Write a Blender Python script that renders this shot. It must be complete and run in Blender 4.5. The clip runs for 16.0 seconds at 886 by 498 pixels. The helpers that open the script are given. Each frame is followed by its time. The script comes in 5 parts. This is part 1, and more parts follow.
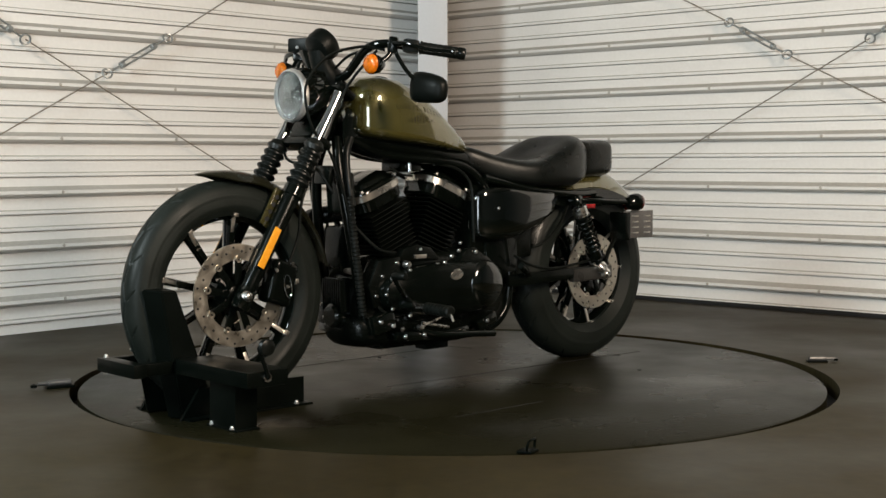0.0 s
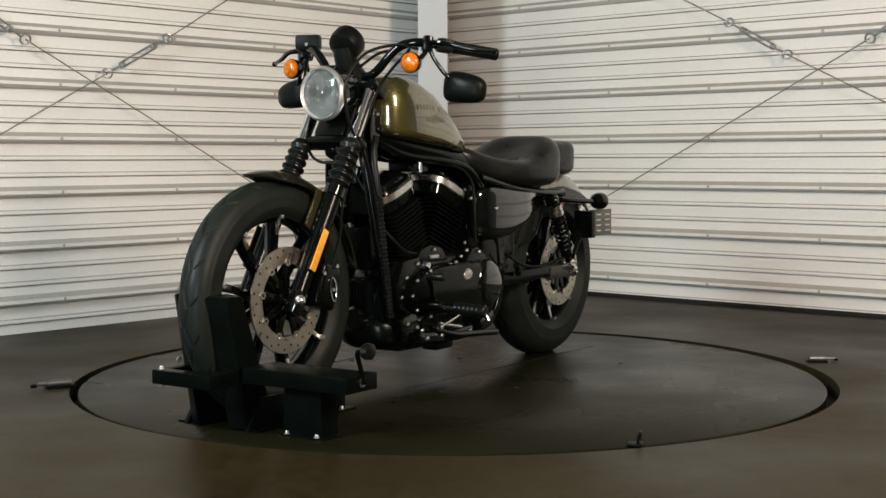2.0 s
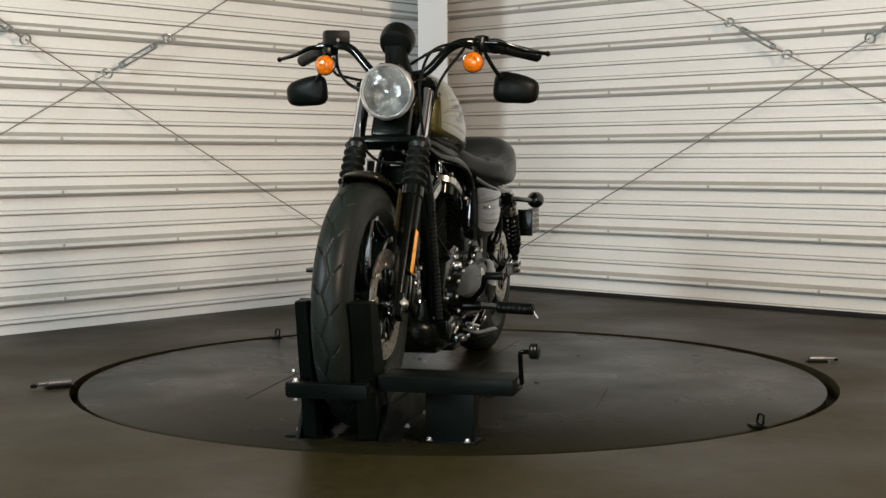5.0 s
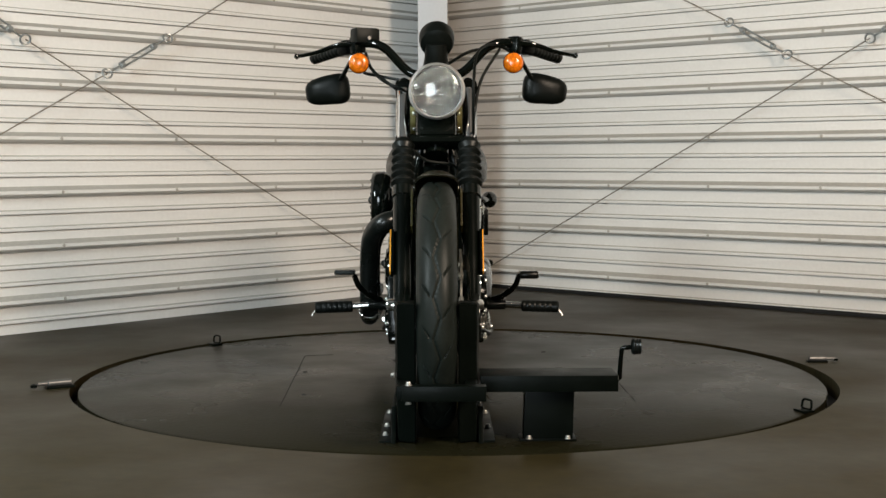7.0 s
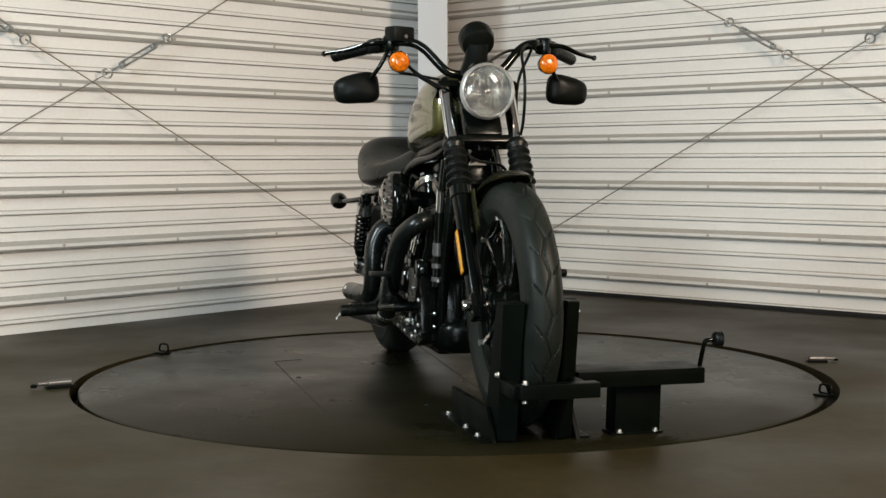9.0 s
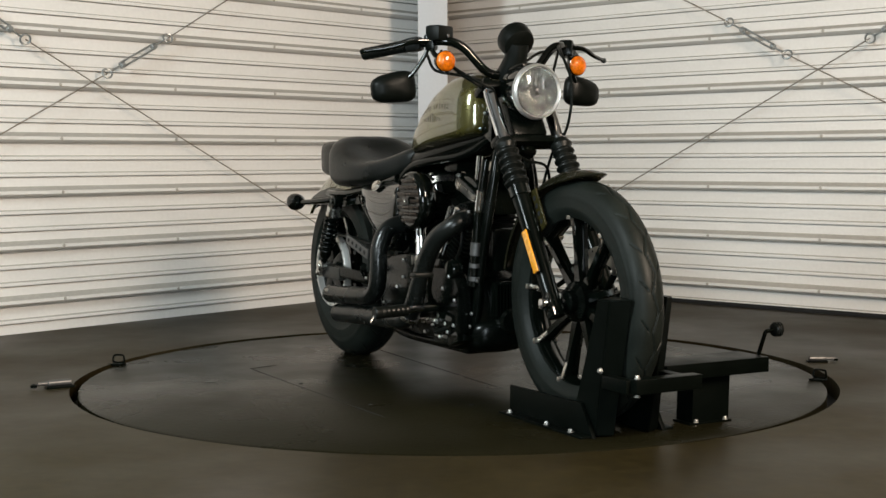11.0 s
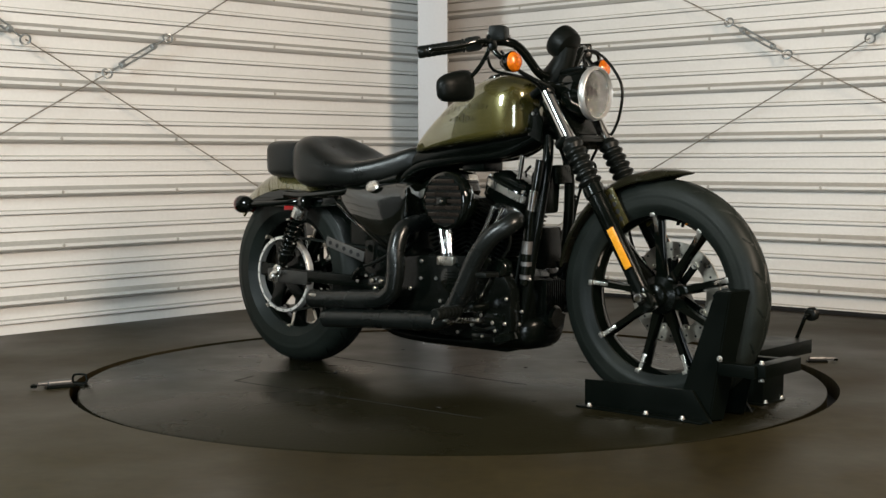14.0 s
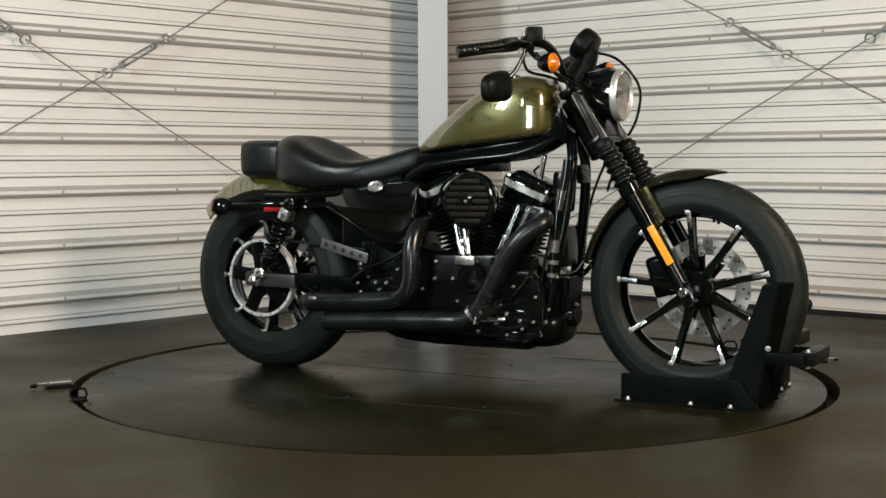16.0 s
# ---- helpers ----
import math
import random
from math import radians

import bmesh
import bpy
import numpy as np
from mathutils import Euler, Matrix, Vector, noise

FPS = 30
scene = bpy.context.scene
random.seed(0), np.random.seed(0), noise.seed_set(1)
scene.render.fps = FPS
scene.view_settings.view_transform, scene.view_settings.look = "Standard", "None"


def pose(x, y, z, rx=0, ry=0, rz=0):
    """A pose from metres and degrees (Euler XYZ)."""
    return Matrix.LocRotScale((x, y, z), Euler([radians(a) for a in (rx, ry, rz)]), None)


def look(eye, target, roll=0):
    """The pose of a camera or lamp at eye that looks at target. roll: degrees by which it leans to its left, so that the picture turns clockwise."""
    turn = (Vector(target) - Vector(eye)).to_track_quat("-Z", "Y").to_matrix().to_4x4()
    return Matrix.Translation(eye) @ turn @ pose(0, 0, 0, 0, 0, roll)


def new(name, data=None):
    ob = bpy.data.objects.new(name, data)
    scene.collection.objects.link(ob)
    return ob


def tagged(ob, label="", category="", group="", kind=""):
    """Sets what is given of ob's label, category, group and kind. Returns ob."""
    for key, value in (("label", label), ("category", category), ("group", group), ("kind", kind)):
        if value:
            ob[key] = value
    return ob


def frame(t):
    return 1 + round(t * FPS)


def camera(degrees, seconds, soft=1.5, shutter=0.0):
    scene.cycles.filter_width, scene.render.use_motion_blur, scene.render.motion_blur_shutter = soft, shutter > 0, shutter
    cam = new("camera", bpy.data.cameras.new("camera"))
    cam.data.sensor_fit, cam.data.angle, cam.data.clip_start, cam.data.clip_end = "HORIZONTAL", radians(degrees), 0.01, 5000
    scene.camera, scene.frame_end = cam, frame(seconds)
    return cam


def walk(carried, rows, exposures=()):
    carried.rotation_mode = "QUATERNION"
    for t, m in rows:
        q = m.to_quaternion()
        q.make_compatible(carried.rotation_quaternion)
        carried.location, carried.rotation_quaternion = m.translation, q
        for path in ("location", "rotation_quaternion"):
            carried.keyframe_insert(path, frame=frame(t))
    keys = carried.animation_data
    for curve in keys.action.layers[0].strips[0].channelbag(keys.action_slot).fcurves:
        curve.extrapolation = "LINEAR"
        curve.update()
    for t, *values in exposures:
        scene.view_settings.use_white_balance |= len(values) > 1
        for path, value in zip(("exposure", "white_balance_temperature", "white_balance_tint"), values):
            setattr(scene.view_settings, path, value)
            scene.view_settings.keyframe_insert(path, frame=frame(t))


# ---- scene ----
# camera: a fixed tripod before the turntable
EYE = (0.0, -4.4922, 0.7235)
AIM = (EYE[0] - 0.00614, EYE[1] + 0.99778, EYE[2] - 0.06629)
cam = camera(36.2, 16.0, soft=1.5)
walk(cam, [(0, look(EYE, AIM, -0.19)), (16, look(EYE, AIM, -0.19))])

# ---- world and light ----
world = bpy.data.worlds.new("world")
scene.world = world
world.use_nodes = True
world.node_tree.nodes["Background"].inputs[0].default_value = (0.6, 0.7, 0.85, 1)
world.node_tree.nodes["Background"].inputs[1].default_value = 0.05


def area(name, m, sx, sy, watts, colour):
    d = bpy.data.lights.new(name, "AREA")
    d.shape, d.size, d.size_y, d.energy, d.color = "RECTANGLE", sx, sy, watts, colour
    ob = new(name, d)
    ob.matrix_world = m
    return ob


area("flood_lamp_east", look((2.35, -3.2, 2.35), (-1.4, 1.5, 0.35)), 0.6, 1.3, 185, (1.0, 0.82, 0.65))
area("flood_lamp_west", look((-2.6, -2.9, 2.2), (1.6, 1.6, 0.2)), 0.55, 1.3, 141, (0.86, 0.98, 1.0))
area("door_daylight", look((-0.9, -6.6, 1.05), (0.5, 1.6, 0.4)), 1.2, 1.9, 114, (0.82, 0.94, 1.0))
scene.view_settings.exposure = 0.0


# ---- materials ----
def material(name, colour, rough=0.5, metal=0.0, vary=0.15, scale=6.0, fine=90.0, bump=0.05, coat=0.0, rvary=0.1, object_space=True, spec=0.5, dist=0.002):
    """Principled surface with two scales of colour change, roughness change and fine relief."""
    m = bpy.data.materials.new(name)
    m.use_nodes = True
    nt = m.node_tree
    b = nt.nodes["Principled BSDF"]
    tc = nt.nodes.new("ShaderNodeTexCoord")
    n1 = nt.nodes.new("ShaderNodeTexNoise")
    n2 = nt.nodes.new("ShaderNodeTexNoise")
    n1.inputs["Scale"].default_value, n2.inputs["Scale"].default_value = scale, fine
    n1.inputs["Detail"].default_value = 5
    n2.inputs["Detail"].default_value = 3
    for n in (n1, n2):
        nt.links.new(tc.outputs["Object"], n.inputs["Vector"])
    add = nt.nodes.new("ShaderNodeMath")
    add.operation = "MULTIPLY_ADD"
    add.inputs[1].default_value = 0.45
    nt.links.new(n2.outputs["Fac"], add.inputs[0])
    sc = nt.nodes.new("ShaderNodeMath")
    sc.operation = "MULTIPLY"
    sc.inputs[1].default_value = 0.55
    nt.links.new(n1.outputs["Fac"], sc.inputs[0])
    nt.links.new(sc.outputs[0], add.inputs[2])
    ramp = nt.nodes.new("ShaderNodeMapRange")
    ramp.inputs["From Min"].default_value, ramp.inputs["From Max"].default_value = 0.3, 0.7
    ramp.inputs["To Min"].default_value, ramp.inputs["To Max"].default_value = 1 - vary, 1 + vary
    nt.links.new(add.outputs[0], ramp.inputs["Value"])
    mix = nt.nodes.new("ShaderNodeVectorMath")
    mix.operation = "SCALE"
    mix.inputs[0].default_value = colour
    nt.links.new(ramp.outputs[0], mix.inputs["Scale"])
    nt.links.new(mix.outputs[0], b.inputs["Base Color"])
    rr = nt.nodes.new("ShaderNodeMapRange")
    rr.inputs["From Min"].default_value, rr.inputs["From Max"].default_value = 0.3, 0.7
    rr.inputs["To Min"].default_value, rr.inputs["To Max"].default_value = max(0.02, rough - rvary), min(1, rough + rvary)
    nt.links.new(n1.outputs["Fac"], rr.inputs["Value"])
    nt.links.new(rr.outputs[0], b.inputs["Roughness"])
    b.inputs["Metallic"].default_value = metal
    b.inputs["Specular IOR Level"].default_value = spec
    if coat:
        b.inputs["Coat Weight"].default_value, b.inputs["Coat Roughness"].default_value = coat, 0.04
        b.inputs["Coat IOR"].default_value = 1.65
    if bump:
        bp = nt.nodes.new("ShaderNodeBump")
        bp.inputs["Strength"].default_value, bp.inputs["Distance"].default_value = bump, dist
        nt.links.new(n2.outputs["Fac"], bp.inputs["Height"])
        nt.links.new(bp.outputs[0], b.inputs["Normal"])
    return m


WALL = material("white_painted_steel", (0.76, 0.735, 0.70), 0.42, 0, 0.06, 1.5, 60, 0.06)
RIBSLOPE = material("darker_grey_rib_slope", (0.43, 0.41, 0.37), 0.75, 0, 0.18, 2.5, 60, 0.05)
COLUMN = material("grey_white_column_paint", (0.51, 0.52, 0.54), 0.5, 0, 0.05, 2, 80, 0.05)
WALLSCREW = material("painted_screw", (0.42, 0.39, 0.34), 0.5, 0.1, 0.1, 40, 200, 0.05)
SCREW = material("dull_zinc", (0.5, 0.49, 0.46), 0.4, 0.8, 0.1, 40, 200, 0.05)
FLOOR = material("dark_brown_floor_coating", (0.0225, 0.0172, 0.0062), 0.46, 0, 0.45, 1.3, 26, 0.15, rvary=0.15, spec=0.16)
TABLE = material("dark_turntable_plate", (0.0080, 0.0074, 0.0034), 0.31, 0.0, 0.45, 2.2, 120, 0.1, rvary=0.12, spec=0.11)
_nt = TABLE.node_tree
_tc = _nt.nodes.new("ShaderNodeTexCoord")
_vo = _nt.nodes.new("ShaderNodeTexVoronoi")
_vo.feature = "SMOOTH_F1"
_vo.inputs["Scale"].default_value = 95.0
_nt.links.new(_tc.outputs["Object"], _vo.inputs["Vector"])
_bp = _nt.nodes.new("ShaderNodeBump")
_bp.inputs["Strength"].default_value, _bp.inputs["Distance"].default_value = 0.22, 0.002
_nt.links.new(_vo.outputs["Distance"], _bp.inputs["Height"])
_old = [n for n in _nt.nodes if n.bl_idname == "ShaderNodeBump" and n != _bp][0]
_nt.links.new(_bp.outputs[0], _old.inputs["Normal"])
GAP = material("black_gap", (0.005, 0.005, 0.005), 0.8, 0, 0.2)
# surfaces out of view, toned dark so that black parts reflect little
CEIL = material("dark_unseen_ceiling", (0.07, 0.07, 0.068), 0.7, 0, 0.05)
FARWALL = material("dark_unseen_wall", (0.13, 0.13, 0.127), 0.7, 0, 0.08)
ZINC = material("galvanised_steel", (0.40, 0.42, 0.42), 0.4, 0.9, 0.15, 30, 200, 0.08)
CABLE = material("steel_wire_rope", (0.28, 0.25, 0.21), 0.5, 0.7, 0.25, 60, 400, 0.4)
RUBBER = material("tyre_rubber", (0.0078, 0.0102, 0.0083), 0.5, 0, 0.4, 9, 140, 0.12, spec=0.18)
GAITER = material("fork_gaiter_rubber", (0.0035, 0.0045, 0.0037), 0.36, 0, 0.3, 20, 200, 0.08, spec=0.22)
BLACK = material("gloss_black_paint", (0.0018, 0.0028, 0.0020), 0.08, 0, 0.2, 8, 120, 0.01, coat=0.0, rvary=0.04, spec=0.5)
COVER = material("lacquered_black_cover", (0.0016, 0.0024, 0.0018), 0.09, 0, 0.2, 8, 120, 0.0, coat=1.0, rvary=0.03, spec=0.5)
COVER.node_tree.nodes["Principled BSDF"].inputs["Coat IOR"].default_value = 1.48
SATIN = material("satin_black_coating", (0.0018, 0.0027, 0.0020), 0.2, 0, 0.3, 10, 160, 0.06, spec=0.16)
CRINKLE = material("wrinkle_black_powder_coat", (0.0022, 0.0030, 0.0023), 0.2, 0, 0.3, 12, 420, 0.1, spec=0.24)
PIPE = material("matt_black_exhaust_coating", (0.0042, 0.0054, 0.0048), 0.28, 0.0, 0.25, 8, 160, 0.05, spec=0.4)
PLASTIC = material("black_plastic", (0.0030, 0.0040, 0.0032), 0.42, 0, 0.2, 15, 300, 0.1, spec=0.12)
LEATHER = material("black_vinyl_seat", (0.0050, 0.0060, 0.0052), 0.33, 0, 0.25, 9, 260, 0.2, spec=0.32)
CHROME = material("chrome", (0.72, 0.72, 0.72), 0.08, 1.0, 0.05, 20, 100, 0.0, rvary=0.04)
STEEL = material("bright_bolt_steel", (0.66, 0.65, 0.62), 0.25, 1.0, 0.1, 60, 200, 0.03)
MACHINED = material("machined_aluminium", (0.62, 0.59, 0.54), 0.3, 1.0, 0.1, 25, 300, 0.06)
DISC = material("brushed_disc_steel", (0.55, 0.51, 0.44), 0.34, 1.0, 0.18, 30, 350, 0.12)
OLIVE = material("olive_gold_metallic_paint", (0.092, 0.080, 0.018), 0.27, 0.5, 0.08, 5, 600, 0.02, coat=1.0, rvary=0.03)
OLIVE.node_tree.nodes["Principled BSDF"].inputs["Coat IOR"].default_value = 2.1
FIN = material("black_cylinder_fins", (0.0022, 0.0030, 0.0023), 0.6, 0, 0.3, 12, 300, 0.05, spec=0.04)
AMBER = material("amber_lens", (0.56, 0.125, 0.003), 0.14, 0, 0.6, 70, 160, 0.5, coat=0.35)
REFLECT = material("orange_reflector", (0.82, 0.33, 0.02), 0.25, 0, 0.06, 60, 400, 0.15, coat=0.6)
REDLENS = material("dark_red_lens", (0.12, 0.008, 0.008), 0.12, 0, 0.15, 40, 200, 0.02, coat=1.0)
BOWL = material("headlamp_mirror", (0.76, 0.76, 0.74), 0.09, 1.0, 0.05, 30, 200, 0.0, rvary=0.06)
RINGS = material("satin_lamp_ring", (0.62, 0.61, 0.585), 0.36, 0.8, 0.05, 20, 200, 0.02)
TRIM = material("satin_aluminium_trim", (0.82, 0.80, 0.76), 0.42, 0.7, 0.06, 20, 200, 0.03)
REFRED = material("red_reflector", (0.5, 0.02, 0.02), 0.25, 0, 0.1)
STANDBLK = material("black_stand_paint", (0.0018, 0.0028, 0.0021), 0.38, 0, 0.3, 8, 150, 0.08, spec=0.06)
MIRROR = material("mirror_silver", (0.85, 0.85, 0.85), 0.03, 1.0, 0.0, 5, 50, 0.0, rvary=0.0)
DARKOLIVE = material("dark_olive_paint", (0.013, 0.0125, 0.006), 0.25, 0.2, 0.1, 5, 400, 0.01, coat=0.2)
CARRIER = material("dull_grey_steel", (0.16, 0.155, 0.15), 0.45, 0.7, 0.15, 20, 200, 0.06)
DARKSTEEL = material("dark_grey_steel", (0.10, 0.097, 0.092), 0.42, 0.6, 0.15, 20, 200, 0.06)
# base colour lightened to stand in for the wall's reflection on the swingarm
SWING = material("swingarm_coating_with_sheen", (0.034, 0.033, 0.030), 0.33, 0.35, 0.25, 14, 160, 0.06)
LOUVRE = material("brushed_dark_louvre", (0.075, 0.06, 0.05), 0.3, 0.8, 0.15, 20, 300, 0.06)
EMBLEM = material("dark_tank_emblem", (0.062, 0.053, 0.015), 0.27, 0.5, 0.2, 30, 200, 0.02, coat=1.0, rvary=0.03)
EMBLEM.node_tree.nodes["Principled BSDF"].inputs["Coat IOR"].default_value = 1.9
GLASS = bpy.data.materials.new("clear_lens")
GLASS.use_nodes = True
_b = GLASS.node_tree.nodes["Principled BSDF"]
_b.inputs["Transmission Weight"].default_value, _b.inputs["Roughness"].default_value, _b.inputs["IOR"].default_value = 1.0, 0.03, 1.4


# ---- mesh helpers ----
def part(name, bm, mat, parent=None, label="", smooth=True, m=None, angle=40):
    """Link a bmesh as one mesh object under a thing or a part."""
    me = bpy.data.meshes.new(name)
    bm.normal_update()
    bm.to_mesh(me)
    bm.free()
    if isinstance(mat, (list, tuple)):
        for k in mat:
            me.materials.append(k)
    else:
        me.materials.append(mat)
    if smooth:
        me.shade_smooth()
        me.set_sharp_from_angle(angle=radians(angle))
    ob = new(name, me)
    if parent is not None:
        ob.parent = parent
    if m is not None:
        ob.matrix_basis = m
    if label:
        ob["label"] = label
    return ob


def again(ob, m, parent=None):
    """One more object on the same mesh."""
    o = new(ob.name.split(".")[0], ob.data)
    o.parent = parent if parent is not None else ob.parent
    o.matrix_basis = m
    if "label" in ob:
        o["label"] = ob["label"]
    return o


def thing(name, label, category, group="", kind=""):
    return tagged(new(name), label, category, group, kind)


def V(*a):
    return Vector(a)


def box(bm, c, s, bev=0.004, rot=None, seg=2):
    """A bevelled block with centre c and size s."""
    g = bmesh.ops.create_cube(bm, size=1.0)["verts"]
    m = Matrix.Translation(c) @ (rot or Matrix.Identity(4)) @ Matrix.Diagonal((*s, 1))
    bmesh.ops.transform(bm, matrix=m, verts=g)
    if bev:
        es = list({e for v in g for e in v.link_edges})
        bmesh.ops.bevel(bm, geom=es, offset=min(bev, min(s) * 0.45), segments=seg, affect="EDGES", profile=0.6)
    return bm


def B():
    return bmesh.new()


def frame_of(d):
    d = Vector(d).normalized()
    return d.to_track_quat("Z", "Y").to_matrix().to_4x4()


def cyl(bm, a, b, r, r2=None, seg=20, bev=0.0):
    """A capped round bar from a to b."""
    a, b = Vector(a), Vector(b)
    r2 = r if r2 is None else r2
    L = (b - a).length
    prof = [(0, 0), (r, 0), (r2, L), (0, L)]
    if bev:
        prof = [(0, 0), (r - bev, 0), (r, bev), (r2, L - bev), (r2 - bev, L), (0, L)]
    return lathe(bm, prof, a, b - a, seg)


def lathe(bm, prof, origin=(0, 0, 0), axis=(0, 0, 1), seg=24, closed=False):
    """Turn a profile of (radius, height) about an axis."""
    m = Matrix.Translation(origin) @ frame_of(axis)
    rings = []
    for r, h in prof:
        if r < 1e-6:
            rings.append([bm.verts.new(m @ V(0, 0, h))])
        else:
            rings.append([bm.verts.new(m @ V(r * math.cos(k * math.tau / seg), r * math.sin(k * math.tau / seg), h)) for k in range(seg)])
    pairs = list(zip(rings, rings[1:]))
    if closed:
        pairs.append((rings[-1], rings[0]))
    for p, q in pairs:
        for k in range(seg):
            n = (k + 1) % seg
            if len(p) == 1 and len(q) == 1:
                continue
            if len(p) == 1:
                bm.faces.new((p[0], q[n], q[k]))
            elif len(q) == 1:
                bm.faces.new((p[k], p[n], q[0]))
            else:
                bm.faces.new((p[k], p[n], q[n], q[k]))
    bmesh.ops.recalc_face_normals(bm, faces=bm.faces[:])
    return bm


def smooth_path(pts, steps=6):
    """Catmull-Rom curve through the points."""
    P = [Vector(q) for q in pts]
    if len(P) < 3:
        return P
    P = [P[0] * 2 - P[1]] + P + [P[-1] * 2 - P[-2]]
    out = []
    for a, b, c, d in zip(P, P[1:], P[2:], P[3:]):
        for k in range(steps):
            t = k / steps
            out.append(0.5 * ((2 * b) + (c - a) * t + (2 * a - 5 * b + 4 * c - d) * t * t + (3 * b - a - 3 * c + d) * t ** 3))
    out.append(P[-2])
    return out


def tube(bm, pts, r, seg=12, steps=6, flat=1.0, hollow=0.0):
    """A round tube along a smooth curve; r is a number or a list along the points."""
    path = smooth_path(pts, steps)
    n = len(path)
    rs = [r] * n if not isinstance(r, (list, tuple)) else [float(np.interp(k / (n - 1), np.linspace(0, 1, len(r)), r)) for k in range(n)]
    up = None
    rings = []
    for k, c in enumerate(path):
        d = (path[min(k + 1, n - 1)] - path[max(k - 1, 0)]).normalized()
        if up is None:
            up = d.orthogonal().normalized()
        up = (up - d * up.dot(d)).normalized()
        side = d.cross(up)
        rings.append([bm.verts.new(c + (up * math.cos(a) + side * math.sin(a) * flat) * rs[k]) for a in (math.tau * j / seg for j in range(seg))])
    for p, q in zip(rings, rings[1:]):
        for j in range(seg):
            bm.faces.new((p[j], p[(j + 1) % seg], q[(j + 1) % seg], q[j]))
    bm.faces.new(rings[0][::-1])
    if hollow:
        d = (path[-1] - path[-2]).normalized()
        inner = [bm.verts.new(path[-1] + (v.co - path[-1]) * hollow) for v in rings[-1]]
        deep = [bm.verts.new(v.co - d * 0.12) for v in inner]
        for j in range(seg):
            bm.faces.new((rings[-1][j], rings[-1][(j + 1) % seg], inner[(j + 1) % seg], inner[j]))
            bm.faces.new((inner[j], inner[(j + 1) % seg], deep[(j + 1) % seg], deep[j]))
        bm.faces.new(deep)
    else:
        bm.faces.new(rings[-1])
    bmesh.ops.recalc_face_normals(bm, faces=bm.faces[:])
    return bm


def plate(bm, outline, thick, m=None, bev=0.002):
    """A flat shape (outline in x, z) with thickness along y, centred on y = 0."""
    m = m or Matrix.Identity(4)
    a = [bm.verts.new(m @ V(x, -thick / 2, z)) for x, z in outline]
    b = [bm.verts.new(m @ V(x, thick / 2, z)) for x, z in outline]
    n = len(a)
    fa, fb = bm.faces.new(a), bm.faces.new(b[::-1])
    for k in range(n):
        bm.faces.new((a[k], b[k], b[(k + 1) % n], a[(k + 1) % n]))
    bmesh.ops.recalc_face_normals(bm, faces=bm.faces[:])
    if bev:
        bmesh.ops.bevel(bm, geom=[e for f in (fa, fb) for e in f.edges], offset=bev, segments=2, affect="EDGES", profile=0.6)
    return bm


def loft(bm, rows, seg=28, cap=True):
    """Skin over closed cross-sections; each row is a list of seg points."""
    rings = [[bm.verts.new(q) for q in row] for row in rows]
    for p, q in zip(rings, rings[1:]):
        n = len(p)
        for j in range(n):
            bm.faces.new((p[j], p[(j + 1) % n], q[(j + 1) % n], q[j]))
    if cap:
        bm.faces.new(rings[0][::-1])
        bm.faces.new(rings[-1])
    bmesh.ops.recalc_face_normals(bm, faces=bm.faces[:])
    return bm


def section(x, w, z0, z1, e_top=2.3, e_bot=4.0, seg=28, zw=0.4, y=0.0):
    """A superellipse cross-section at x: half width w, from z0 to z1, widest at the fraction zw of the height."""
    zc = z0 + (z1 - z0) * zw
    out = []
    for k in range(seg):
        a = math.tau * k / seg
        c, s = math.cos(a), math.sin(a)
        e = e_top if s >= 0 else e_bot
        h = (z1 - zc) if s >= 0 else (zc - z0)
        out.append(V(x, y + w * math.copysign(abs(c) ** (2 / e), c), zc + h * math.copysign(abs(s) ** (2 / e), s)))
    return out


# ---- the room ----
AL, AR = radians(48.2), radians(-41.8)
NL, NR = V(-math.sin(AL), math.cos(AL), 0), V(-math.sin(AR), math.cos(AR), 0)
DL, DR = 2.074, 2.459
CORNER = NL * DL + NR * DR
HIGH = 3.4


def wall_panel(pitch, length):
    """One course of rib panel: a major rib at the bottom and two minor ribs, run along x, standing out to -y."""
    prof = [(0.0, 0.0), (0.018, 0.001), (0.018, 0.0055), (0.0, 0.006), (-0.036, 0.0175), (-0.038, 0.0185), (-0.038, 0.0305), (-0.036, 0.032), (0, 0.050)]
    # upward slopes of the ribs, set in a darker grey than the rest
    upper_slopes = [7]
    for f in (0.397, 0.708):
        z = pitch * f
        upper_slopes.append(len(prof) + 6)
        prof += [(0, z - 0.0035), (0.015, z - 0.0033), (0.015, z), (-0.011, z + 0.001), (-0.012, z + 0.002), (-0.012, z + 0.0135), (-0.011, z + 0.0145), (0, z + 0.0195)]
    prof += [(0, pitch)]
    bm = B()
    a = [bm.verts.new((0, y, z)) for y, z in prof]
    b = [bm.verts.new((length, y, z)) for y, z in prof]
    for k in range(len(prof) - 1):
        bm.faces.new((a[k], b[k], b[k + 1], a[k + 1])).material_index = 1 if k in upper_slopes else 0
    back = [bm.verts.new((x, 0.02, z)) for x in (0, length) for z in (0, pitch)]
    bm.faces.new((a[0], a[-1], back[1], back[0]))
    bm.faces.new((b[0], back[2], back[3], b[-1]))
    bmesh.ops.recalc_face_normals(bm, faces=bm.faces[:])
    return bm


